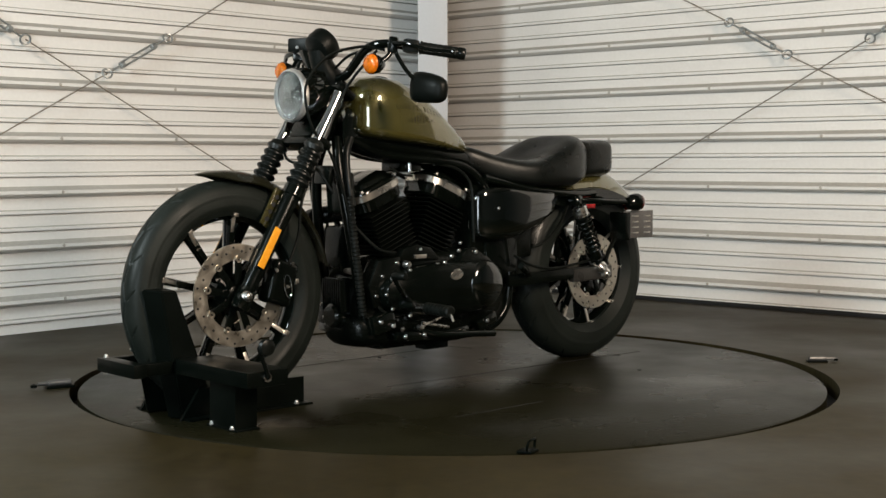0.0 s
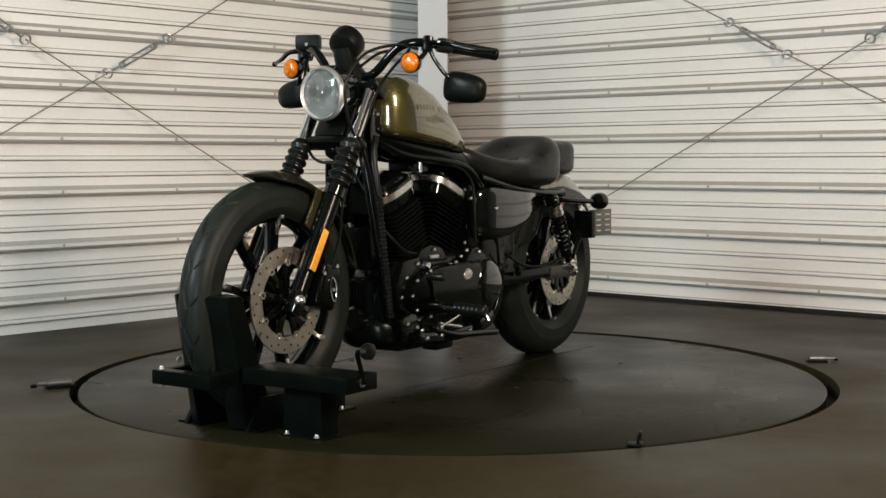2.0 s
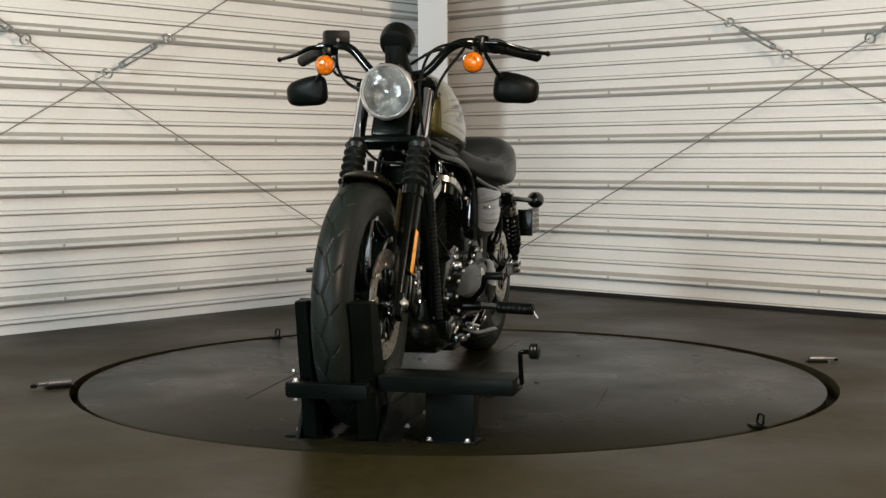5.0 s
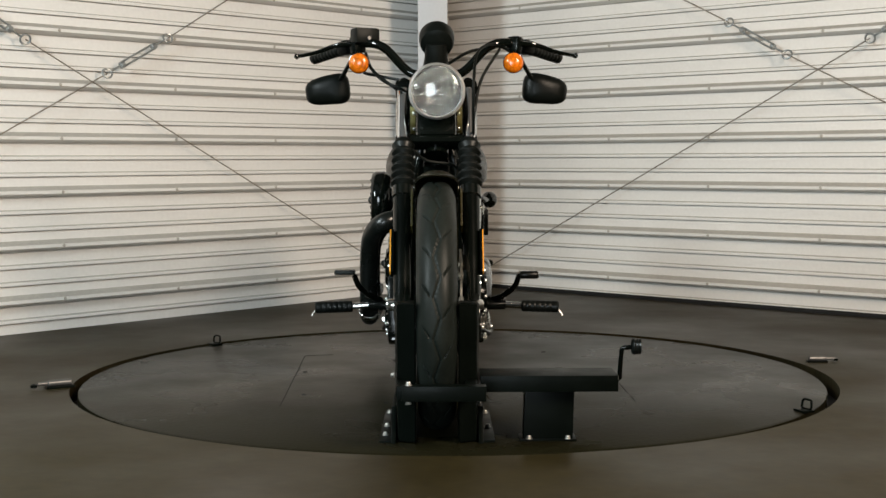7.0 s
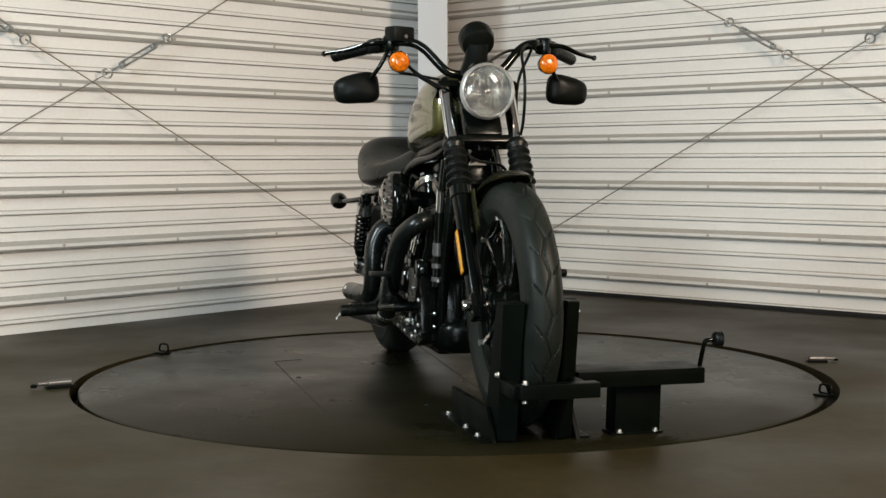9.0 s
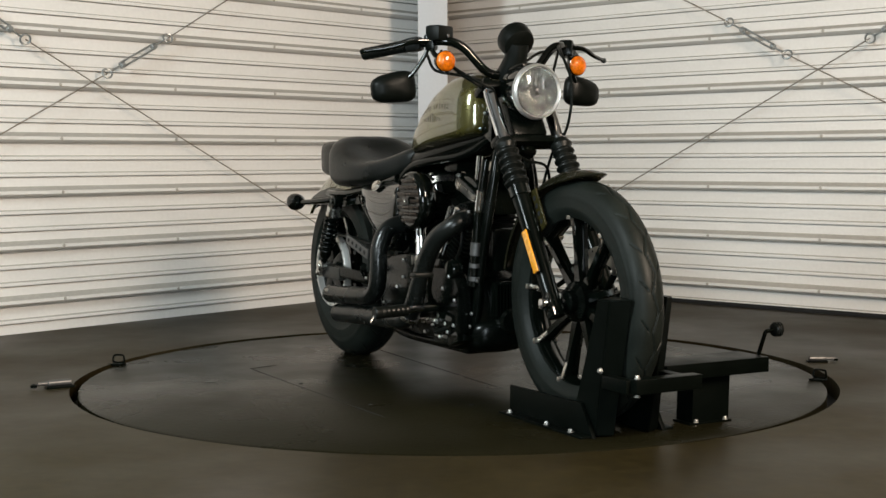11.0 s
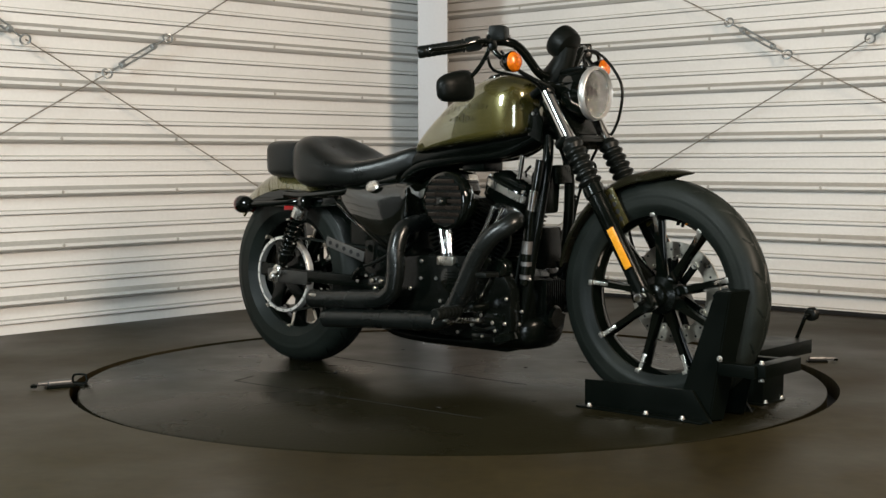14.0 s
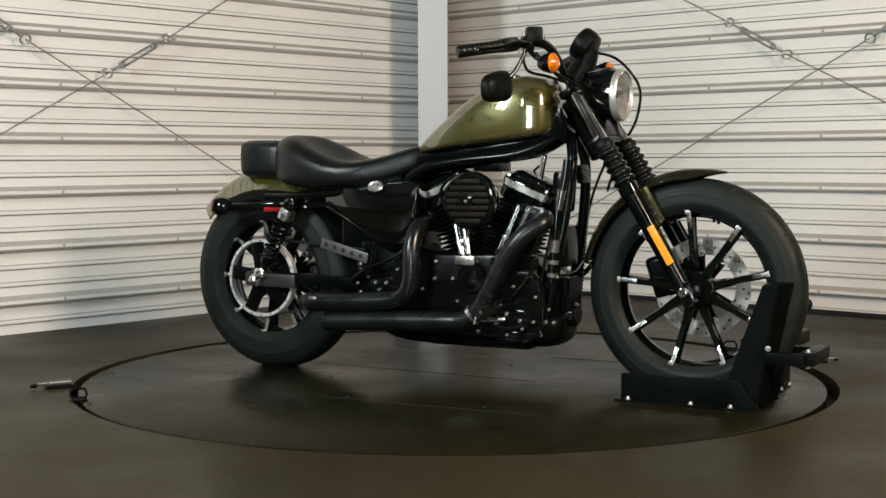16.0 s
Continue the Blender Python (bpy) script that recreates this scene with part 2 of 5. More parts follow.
def rib_wall(name, m, pitch, first, length, label, x0):
    """A rib-panelled wall along local x, its face at y = 0, with screws on the major ribs."""
    bm = box(B(), (length / 2, 0.12, HIGH / 2), (length, 0.2, HIGH), 0)
    w = tagged(part(name, bm, WALL, smooth=False, m=m), label, "wall", kind="structure")
    p0 = sc0 = None
    z = first - pitch
    while z < HIGH:
        if p0 is None:
            p0 = part("panel", wall_panel(pitch, length), [WALL, RIBSLOPE], w, m=pose(0, 0, z), smooth=False)
        else:
            again(p0, pose(0, 0, z))
        if 0 < z < 2.2:
            x = x0
            while x < length - 0.2:
                if sc0 is None:
                    sc0 = part("screw", lathe(B(), [(0, 0.004), (0.004, 0.004), (0.005, 0.002), (0.0075, 0.001), (0.0075, -0.002)], (0, 0, 0), (0, -1, 0), 8), WALLSCREW, w, m=pose(x, -0.038, z + 0.0245))
                else:
                    again(sc0, pose(x, -0.038, z + 0.0245))
                x += 0.59
        z += pitch
    return w


LEN = 4.7
mL = Matrix.Translation(CORNER - V(math.cos(AL), math.sin(AL), 0) * LEN) @ Matrix.Rotation(AL, 4, "Z")
mR = Matrix.Translation(CORNER - V(math.cos(AR), math.sin(AR), 0) * 0.25) @ Matrix.Rotation(AR, 4, "Z")
rib_wall("wall_west", mL, 0.2256, 0.1138, LEN - 0.2, "white painted steel wall of horizontal rib panels", 0.29)
rib_wall("wall_east", mR, 0.2381, 0.084, LEN + 0.25, "white painted steel wall of horizontal rib panels", 0.07)
WEND = mL @ V(0, 0, 0)
EEND = mR @ V(LEN + 0.25, 0, 0)
# unseen walls and ceiling, added to close the room with dark reflections
for nm, a, b in (("wall_far_west", WEND, V(-5.6, -3.2, 0)), ("wall_side_east", V(6.5, -2.5, 0), EEND), ("wall_south", V(-5.6, -3.2, 0), V(0.4, -9.2, 0)), ("wall_far_east", V(0.4, -9.2, 0), V(6.5, -2.5, 0))):
    d = b - a
    bm = box(B(), (d.length / 2, -0.12, HIGH / 2), (d.length, 0.2, HIGH), 0)
    tagged(part(nm, bm, FARWALL, smooth=False, m=Matrix.Translation(a) @ Matrix.Rotation(math.atan2(d.y, d.x), 4, "Z")), "unseen plain dark grey wall, added to close the room", "wall", kind="structure")
tagged(part("ceiling", box(B(), (0, -3, HIGH + 0.1), (16, 16, 0.2), 0), CEIL, smooth=False), "unseen plain dark ceiling, added to close the room", "ceiling", kind="structure")

RT = 1.238
FZ = 0.004


def ring_sheet(bm, r0, r1, z, seg=160):
    a = [bm.verts.new((r0 * math.cos(k * math.tau / seg), r0 * math.sin(k * math.tau / seg), z)) for k in range(seg)]
    b = [bm.verts.new((r1 * math.cos(k * math.tau / seg), r1 * math.sin(k * math.tau / seg), z)) for k in range(seg)]
    for k in range(seg):
        bm.faces.new((a[k], b[k], b[(k + 1) % seg], a[(k + 1) % seg]))
    return a, b


bm = B()
lip, rim_ = ring_sheet(bm, RT, 9.0, FZ)
low = [bm.verts.new((v.co.x, v.co.y, -0.06)) for v in lip]
for k in range(160):
    bm.faces.new((lip[k], lip[(k + 1) % 160], low[(k + 1) % 160], low[k]))
bmesh.ops.recalc_face_normals(bm, faces=bm.faces[:])
tagged(part("floor", bm, FLOOR, smooth=False, m=pose(0.007, -0.006, 0)), "dark brown coated floor, slightly glossy", "floor", kind="structure")
bm = B()
ring_sheet(bm, 0.5, RT + 0.05, -0.055)
tagged(part("pit_floor", bm, GAP, smooth=False), "black pit under the turntable rim", "floor", kind="structure")

# baseboard strip along the right-hand wall
tagged(part("baseboard", box(B(), (LEN / 2, -0.012, 0.012), (LEN, 0.02, 0.024), 0.003), GAP, m=mR), "thin dark strip at the foot of the wall", "baseboard", kind="structure")

# corner column
tagged(part("column", box(B(), (-0.0911, 2.655, HIGH / 2), (0.1495, 0.51, HIGH), 0.006), COLUMN), "plain light grey square steel column in the corner", "column", kind="structure")
# ---- turntable ----
turntable = thing("turntable", "round dark steel turntable let into the floor", "turntable")
bm = B()
lathe(bm, [(0, 0.0), (RT - 0.036, 0.0), (RT - 0.030, -0.005), (RT - 0.030, -0.045), (0, -0.045)], seg=160)
part("disc_plate", bm, TABLE, turntable)
# hatch seams and their bolts in the plate
for a, b in (((-0.476, -0.536), (0.554, -0.51)), ((-0.476, -0.536), (-0.503, -0.434)), ((0.123, 0.537), (0.484, 0.543)), ((-0.9, 0.06), (0.30, 0.02))):
    a, b = V(*a, 0.0004), V(*b, 0.0004)
    part("seam", box(B(), (a + b) / 2, ((b - a).length, 0.0025, 0.001), 0, Matrix.Rotation(math.atan2((b - a).y, (b - a).x), 4, "Z")), GAP, turntable, smooth=False)
cap0 = None
for x, y in ((-0.1, -0.50), (0.35, -0.46), (0.08, 0.30), (-0.55, 0.35), (0.5, -0.2), (-0.35, -0.2)):
    if cap0 is None:
        cap0 = part("plug", lathe(B(), [(0, 0.0015), (0.007, 0.0015), (0.008, 0)], (0, 0, 0), (0, 0, 1), 12), GAP, turntable, m=pose(x, y, 0))
    else:
        again(cap0, pose(x, y, 0))


def tie_down(m, parent):
    """A hinged wire loop on a small base plate."""
    base = part("tie_down", box(B(), (0, 0, 0.004), (0.06, 0.05, 0.008), 0.002), STANDBLK, parent, "black tie-down loop on a base plate", m=m)
    part("loop", tube(B(), [(-0.028, 0.01, 0.012), (-0.027, 0.013, 0.034), (-0.018, 0.016, 0.042), (0.018, 0.016, 0.042), (0.027, 0.013, 0.034), (0.028, 0.01, 0.012), (0, 0.008, 0.009), (-0.026, 0.01, 0.011)], 0.0045, 8, 3), STANDBLK, base)


tie_down(pose(0.661, 1.00, 0, 0, 0, 20) @ Matrix.Scale(0.78, 4), turntable)
tie_down(pose(-0.79, -0.92, 0, 0, 0, 40) @ Matrix.Scale(0.8, 4), turntable)

# ---- latch bolts on the floor beside the turntable ----
for x, y, a in ((-1.238, -0.236, 31), (1.295, 0.262, 0)):
    lb = thing("latch_bolt", "short chrome barrel latch bolt screwed to the floor", "latch", "latch bolts round the turntable")
    lb.matrix_basis = pose(x, y, FZ, 0, 0, a) @ Matrix.Scale(1.25 if a else 1.0, 4)
    part("barrel", cyl(B(), (-0.035, 0, 0.013), (0.025, 0, 0.013), 0.0085, seg=14, bev=0.002), CARRIER, lb)
    part("base_plate", box(B(), (-0.005, 0, 0.003), (0.07, 0.03, 0.006), 0.001), STANDBLK, lb)
    part("pin", cyl(B(), (-0.06 if a else 0.025, 0, 0.013), (0.06 if not a else -0.035, 0, 0.013), 0.005, seg=10), CARRIER, lb)
    part("knob", lathe(B(), [(0, 0), (0.008, 0.001), (0.009, 0.008), (0, 0.012)], (-0.07 if a else 0.06, 0, 0.004), (0, 0, 1), 12), STANDBLK, lb)

# ---- bracing cables on the walls ----
def cable(a, b, m):
    part("wire", tube(B(), [a, b], 0.0029, 8), CABLE, m)


def turnbuckle(parent, a, b):
    """Open-bodied turnbuckle between two eye rings at a and b."""
    a, b = Vector(a), Vector(b)
    d = (b - a).normalized()
    L = (b - a).length
    tb = part("turnbuckle", B(), ZINC, parent, "galvanised turnbuckle with an eye at each end")
    bm = B()
    side = d.cross(V(0, 1, 0)).normalized() * 0.011
    p0, p1 = a + d * L * 0.24, b - d * L * 0.24
    for s in (side, -side):
        cyl(bm, p0 + s, p1 + s, 0.0045, seg=8)
    for e, q in ((p0, 1), (p1, -1)):
        cyl(bm, e - d * 0.012, e + d * 0.012, 0.0145, seg=12, bev=0.003)
    bm.to_mesh(tb.data)
    for e, q in ((a, d), (b, -d)):
        bm = B()
        c = e + q * 0.0
        u, w = d, d.cross(V(0, 1, 0)).normalized()
        tube(bm, [c + (u * math.cos(k * math.tau / 12) + w * math.sin(k * math.tau / 12)) * 0.021 for k in range(13)], 0.0045, 8, 2)
        cyl(bm, e + q * 0.02, e + q * (L * 0.26), 0.0045, seg=8)
        part("eye_bolt", bm, ZINC, tb)


def bracing(group, pts):
    """A cable in two runs with a turnbuckle between the second and third point."""
    t = thing("bracing_cable", "thin steel bracing cable with a turnbuckle", "cable", group)
    a, e0, e1, b = [Vector(q) for q in pts]
    cable(a, e0, t)
    cable(e1, b, t)
    turnbuckle(t, e0, e1)
    return t


G = "crossed bracing cables on the walls"
bracing(G, [V(-0.105, 2.885, 2.27), V(-1.262, 1.595, 1.265), V(-1.475, 1.357, 1.095), V(-2.5, 0.21, 0.29)])
bracing(G, [V(-0.17, 2.83, 0.02), V(-1.734, 1.067, 1.216), V(-1.93, 0.85, 1.375), V(-3.0, -0.35, 2.26)])
bracing(G, [V(-0.05, 3.2, 2.29), V(1.324, 2.021, 1.367), V(1.552, 1.817, 1.199), V(2.75, 0.745, 0.41)])
bracing(G, [V(0.03, 3.18, -0.0), V(1.851, 1.549, 1.249), V(2.06, 1.365, 1.392), V(3.4, 0.17, 2.33)])

# ---- motorcycle ----
BY = -0.048
moto = thing("motorcycle", "olive gold and black cruiser motorcycle held upright in a wheel chock", "motorcycle")
FA, RA = V(0.853, 0, 0.331), V(-0.662, 0, 0.316)
FD = (V(0.497, 0, 0.931) - V(0.851, 0, 0.329)).normalized()
FN = V(FD.z, 0, -FD.x)
FM = Matrix(((FN.x, 0, FD.x, 0), (0, 1, 0, 0), (FN.z, 0, FD.z, 0), (0, 0, 0, 1)))


def fk(s, y=0.0, n=0.0):
    """A point s metres up the fork from the axle, n in front of it."""
    return V(0.851, 0, 0.329) + FD * s + FN * n + V(0, y, 0)


def rot_y(c, a):
    return Matrix.Translation(c) @ Matrix.Rotation(-radians(a), 4, "Y")


def tread_cut(a, y, r, w, n, twist):
    """Depth of the tread at the angle a and offset y: a zigzag centre groove and slanted cuts to both sides."""
    if abs(y) > 0.40 * w:
        return 0.0
    ph = (a * n / math.tau) % 1.0
    zig = 0.075 * w * (4 * abs(ph - 0.5) - 1)
    e = (0.043 * w - abs(y - zig)) / 0.0032
    if e > 0:
        return 0.0042 * min(1.0, e)
    f = (abs(y) / w - 0.14) / 0.22
    if 0 <= f <= 1:
        step = math.tau / n
        d = (a - (0.5 * step if y < 0 else 0.0) - twist * f) % step
        if min(d, step - d) * r < 0.0034:
            return 0.0036 * min(1.0, 5 * f, 5 * (1 - f))
    return 0.0


def tyre(bm, r, w, rim_r, c, n=20, twist=0.11, seg=840):
    h = r - rim_r
    pr = []
    for k in range(73):
        a = math.pi * k / 72
        y = -math.copysign(abs(math.cos(a)) ** 0.85, math.cos(a)) * w / 2
        rr = rim_r + h * (math.sin(a) ** 0.6)
        if k in (7, 8, 9, 63, 64, 65):
            y *= 1.02
        pr.append((rr, y * (0.8 if k in (0, 72) else 1)))
    pr += [(rim_r - 0.012, w * 0.32), (rim_r - 0.012, -w * 0.32)]
    rings = []
    for j in range(seg):
        a = math.tau * j / seg
        ca, sa = math.cos(a), math.sin(a)
        ring = []
        for k, (rr, y) in enumerate(pr):
            q = rr - (tread_cut(a, y, r, w, n, twist) if 12 < k < 60 else 0.0)
            ring.append(bm.verts.new((c.x + q * ca, c.y + y, c.z + q * sa)))
        rings.append(ring)
    m = len(pr)
    for p, q in zip(rings, rings[1:] + rings[:1]):
        for k in range(m):
            bm.faces.new((p[k], p[(k + 1) % m], q[(k + 1) % m], q[k]))
    bmesh.ops.recalc_face_normals(bm, faces=bm.faces[:])
    return bm


def disc_brake(c, y, r0, r1, parent, holes, label):
    """A drilled brake disc on a black carrier with bright buttons."""
    pr = [(r0, -0.0025), (r1, -0.0025), (r1, 0.0025), (r0, 0.0025)]
    d = part("brake_disc", lathe(B(), pr, c + V(0, y, 0), (0, 1, 0), 72, closed=True), DISC, parent, label)
    h0 = None
    for k in range(holes):
        a = math.tau * k / holes
        rr = r1 - (0.010 if k % 2 else 0.022)
        m = Matrix.Translation(c + V(rr * math.cos(a), y, rr * math.sin(a)))
        if h0 is None:
            h0 = part("vent_hole", lathe(B(), [(0, 0.0029), (0.0038, 0.0029), (0.0038, -0.0029), (0, -0.0029)], (0, 0, 0), (0, 1, 0), 8), GAP, d, m=m)
        else:
            again(h0, m)
    c0 = None
    for k in range(9):
        a = math.tau * k / 9 + 0.2
        m = rot_y(c + V(0, y, 0), math.degrees(a))
        if c0 is None:
            c0 = part("carrier_arm", box(B(), (r0 * 0.66, 0, 0), (r0 * 0.72, 0.006, 0.022), 0.002), SATIN, d, m=m)
        else:
            again(c0, m)
    b0 = None
    for k in range(9):
        a = math.tau * k / 9 + 0.2
        q = c + V(0, y, 0) + V(math.cos(a), 0, math.sin(a)) * (r0 + 0.002)
        if b0 is None:
            b0 = part("button", lathe(B(), [(0.005, -0.006), (0.0105, -0.006), (0.0105, 0.006), (0.005, 0.006)], (0, 0, 0), (0, 1, 0), 12, closed=True), DISC, d, m=Matrix.Translation(q))
        else:
            again(b0, Matrix.Translation(q))
    return d


def cast_wheel(name, c, r, w, n, start, hub_w, label, tyre_r, tyre_w):
    """A cast wheel: rim, hub, slim spokes with machined ends, tyre."""
    pr = [(r + 0.007, -w * 0.46), (r, -w * 0.52), (r - 0.006, -w * 0.5), (r - 0.010, -w * 0.36), (r - 0.024, -w * 0.12), (r - 0.024, w * 0.12), (r - 0.010, w * 0.36), (r - 0.006, w * 0.5), (r, w * 0.52), (r + 0.007, w * 0.46), (r - 0.002, w * 0.15), (r - 0.002, -w * 0.15)]
    wh = part(name, lathe(B(), pr, c, (0, 1, 0), 96, closed=True), BLACK, moto, label)
    part("tyre", tyre(B(), tyre_r, tyre_w, r + 0.001, c), RUBBER, wh, "worn black road tyre")
    bm = B()
    lathe(bm, [(0, hub_w), (0.022, hub_w), (0.034, hub_w * 0.9), (0.036, hub_w * 0.6), (0.055, hub_w * 0.45), (0.058, 0), (0.055, -hub_w * 0.45), (0.036, -hub_w * 0.6), (0.034, -hub_w * 0.9), (0.022, -hub_w), (0, -hub_w)], c, (0, 1, 0), 32)
    part("hub", bm, SATIN, wh)
    s0 = t0 = None
    for k in range(n):
        m = rot_y(c, start + 360 * k / n)
        if s0 is None:
            bm = B()
            L = r - 0.02
            for sy in (1, -1):
                a = [(0.045, 0.017), (L * 0.6, 0.0105), (L, 0.012)]
                vs = []
                for x, hz in a:
                    yo = sy * w * (0.20 + 0.08 * (x / L))
                    vs.append([bm.verts.new(q) for q in ((x, yo - sy * 0.012, -hz), (x, yo, -hz * 0.75), (x, yo, hz * 0.75), (x, yo - sy * 0.012, hz))])
                for p, q in zip(vs, vs[1:]):
                    for j in range(4):
                        bm.faces.new((p[j], p[(j + 1) % 4], q[(j + 1) % 4], q[j]))
                bm.faces.new(vs[0])
                bm.faces.new(vs[-1])
            box(bm, (0.045 + (L - 0.045) / 2, 0, 0), (L - 0.05, w * 0.34, 0.0145), 0.002)
            bmesh.ops.recalc_face_normals(bm, faces=bm.faces[:])
            s0 = part("spoke", bm, BLACK, wh, m=m, angle=30)
            t0 = []
            for sy in (1, -1):
                bm = B()
                box(bm, (r - 0.034, sy * (w * 0.30), 0), (0.05, 0.004, 0.0115), 0.001, Matrix.Rotation(sy * 0.16, 4, "Z"))
                box(bm, (r - 0.008, sy * (w * 0.44), 0), (0.012, 0.014, 0.016), 0.001)
                t0.append(part("spoke_end", bm, MACHINED, s0, "bright machined spoke end"))
        else:
            s = again(s0, m)
            for t in t0:
                again(t, Matrix.Identity(4), s)
    return wh


front_wheel = cast_wheel("front_wheel", FA, 0.241, 0.072, 9, 94, 0.062, "nine-spoke cast black wheel with machined spoke ends", 0.334, 0.104)
disc_brake(FA, 0.064, 0.104, 0.15, front_wheel, 30, "drilled brushed steel front brake disc")
for a in (70, 74):
    part("balance_weight", box(B(), FA + V(math.cos(radians(a)), 0, math.sin(radians(a))) * 0.222 + V(0, -0.02, 0), (0.022, 0.012, 0.007), 0.002, Matrix.Rotation(-radians(a), 4, "Y")), SATIN, front_wheel)
rear_wheel = cast_wheel("rear_wheel", RA, 0.206, 0.1, 9, 60, 0.07, "cast black rear wheel with machined spoke ends", 0.323, 0.15)
disc_brake(RA, 0.085, 0.09, 0.135, rear_wheel, 28, "drilled brushed steel rear brake disc")
pl = part("belt_pulley", lathe(B(), [(0.125, -0.012), (0.134, -0.012), (0.136, -0.009), (0.136, 0.012), (0.125, 0.012)], RA + V(0, -0.094, 0), (0, 1, 0), 72, closed=True), TRIM, rear_wheel, "bright-edged belt pulley")
for k in range(5):
    a = math.tau * k / 5 + 0.5
    part("pulley_web", box(B(), RA + V(math.cos(a) * 0.072, -0.094, math.sin(a) * 0.072), (0.115, 0.014, 0.05), 0.006, Matrix.Rotation(-a, 4, "Y")), SATIN, pl)
r0_ = None
for k in range(20):
    a = math.tau * k / 20
    m = Matrix.Translation(RA + V(math.cos(a) * 0.1295, -0.1062, math.sin(a) * 0.1295))
    if r0_ is None:
        r0_ = part("rivet", lathe(B(), [(0, 0.001), (0.003, 0.001), (0.003, 0)], (0, 0, 0), (0, -1, 0), 6), GAP, pl, m=m)
    else:
        again(r0_, m)
# belt
bm = B()
for z0, z1 in ((0.136, 0.085), (-0.136, -0.04)):
    a, b = RA + V(0, -0.085, z0), V(-0.1, -0.085, 0.33 + z1)
    box(bm, (a + b) / 2, ((b - a).length, 0.026, 0.006), 0.001, Matrix.Rotation(-math.atan2(b.z - a.z, b.x - a.x), 4, "Y"))
part("drive_belt", bm, RUBBER, moto)

# --- fork ---
for s in (1, -1):
    y = 0.0945 * s
    leg = part("fork_leg", cyl(B(), fk(-0.02, y), fk(0.37, y), 0.0235, 0.027, 24, 0.004), SATIN, moto, "black fork leg with rubber gaiter")
    part("fork_tube", cyl(B(), fk(0.36, y), fk(0.705, y), 0.0195, seg=24), CHROME, leg, "chrome fork tube")
    pr = [(0.024, 0)]
    for k in range(6):
        h = 0.012 + k * 0.0245
        pr += [(0.0255, h), (0.0355 - k * 0.0006, h + 0.009), (0.0355 - k * 0.0006, h + 0.0135), (0.0255, h + 0.022)]
    pr += [(0.025, 0.162), (0.021, 0.166)]
    part("gaiter", lathe(B(), pr, fk(0.355, y), FD, 28), GAITER, leg, "ribbed rubber fork gaiter")
    part("collar", cyl(B(), fk(0.33, y), fk(0.365, y), 0.031, seg=24, bev=0.003), BLACK, leg)
    part("axle_clamp", box(B(), fk(-0.005, y), (0.045, 0.045, 0.075), 0.012, FM), BLACK, leg)
    rf = box(B(), (0, 0, 0), (0.023, 0.005, 0.128), 0.0015)
    part("reflector", rf, REFLECT, leg, "orange strip reflector", m=Matrix.Translation(V(0.7835, 0.1265 * s, 0.469)) @ FM)
    part("reflector_back", box(B(), (0, 0, 0), (0.026, 0.008, 0.132), 0.002), SATIN, leg, m=Matrix.Translation(V(0.7835, 0.1215 * s, 0.469)) @ FM)
    bm = B()
    plate(bm, [(-0.016, -0.06), (0.016, -0.055), (0.018, 0.06), (-0.012, 0.065)], 0.006, Matrix.Translation(fk(0.275, y - 0.026 * s, 0.028)) @ FM)
    br = part("fender_bracket", bm, EMBLEM, leg)
    bm = B()
    for k in range(4):
        for sy in (1, -1):
            lathe(bm, [(0, 0.0037), (0.0075, 0.0037), (0.0075, 0.002)], fk(0.24 + k * 0.024, y - 0.026 * s, 0.028), (0, sy, 0), 10)
    part("hole", bm, GAP, br)
part("axle", cyl(B(), FA + V(0, -0.128, 0), FA + V(0, 0.12, 0), 0.010, seg=16), STEEL, moto)
part("axle_nut", lathe(B(), [(0, 0.012), (0.006, 0.014), (0.013, 0.012), (0.0165, 0.004), (0.0165, -0.01), (0, -0.01)], FA + V(0, -0.124, 0), (0, -1, 0), 20), CHROME, moto)
part("axle_nut", lathe(B(), [(0, 0.008), (0.006, 0.009), (0.012, 0.006), (0.015, 0.0), (0.019, -0.003), (0.019, -0.01), (0, -0.01)], FA + V(0, 0.118, 0), (0, 1, 0), 20), STEEL, moto)
yoke = part("lower_yoke", box(B(), fk(0.524, 0, -0.018), (0.052, 0.236, 0.026), 0.010, FM), SATIN, moto)
part("upper_yoke", box(B(), fk(0.70, 0, -0.012), (0.07, 0.24, 0.024), 0.009, FM), SATIN, moto)
part("steering_neck", cyl(B(), fk(0.50, 0, -0.055), fk(0.70, 0, -0.055), 0.036, seg=24, bev=0.004), BLACK, moto)
part("yoke_cover", box(B(), fk(0.60, 0, -0.006), (0.03, 0.115, 0.13), 0.012, FM), SATIN, moto)
for s in (1, -1):
    part("cap_bolt", lathe(B(), [(0, 0.018), (0.012, 0.017), (0.018, 0.01), (0.02, 0)], fk(0.71, 0.0945 * s), FD, 18), BLACK, moto)
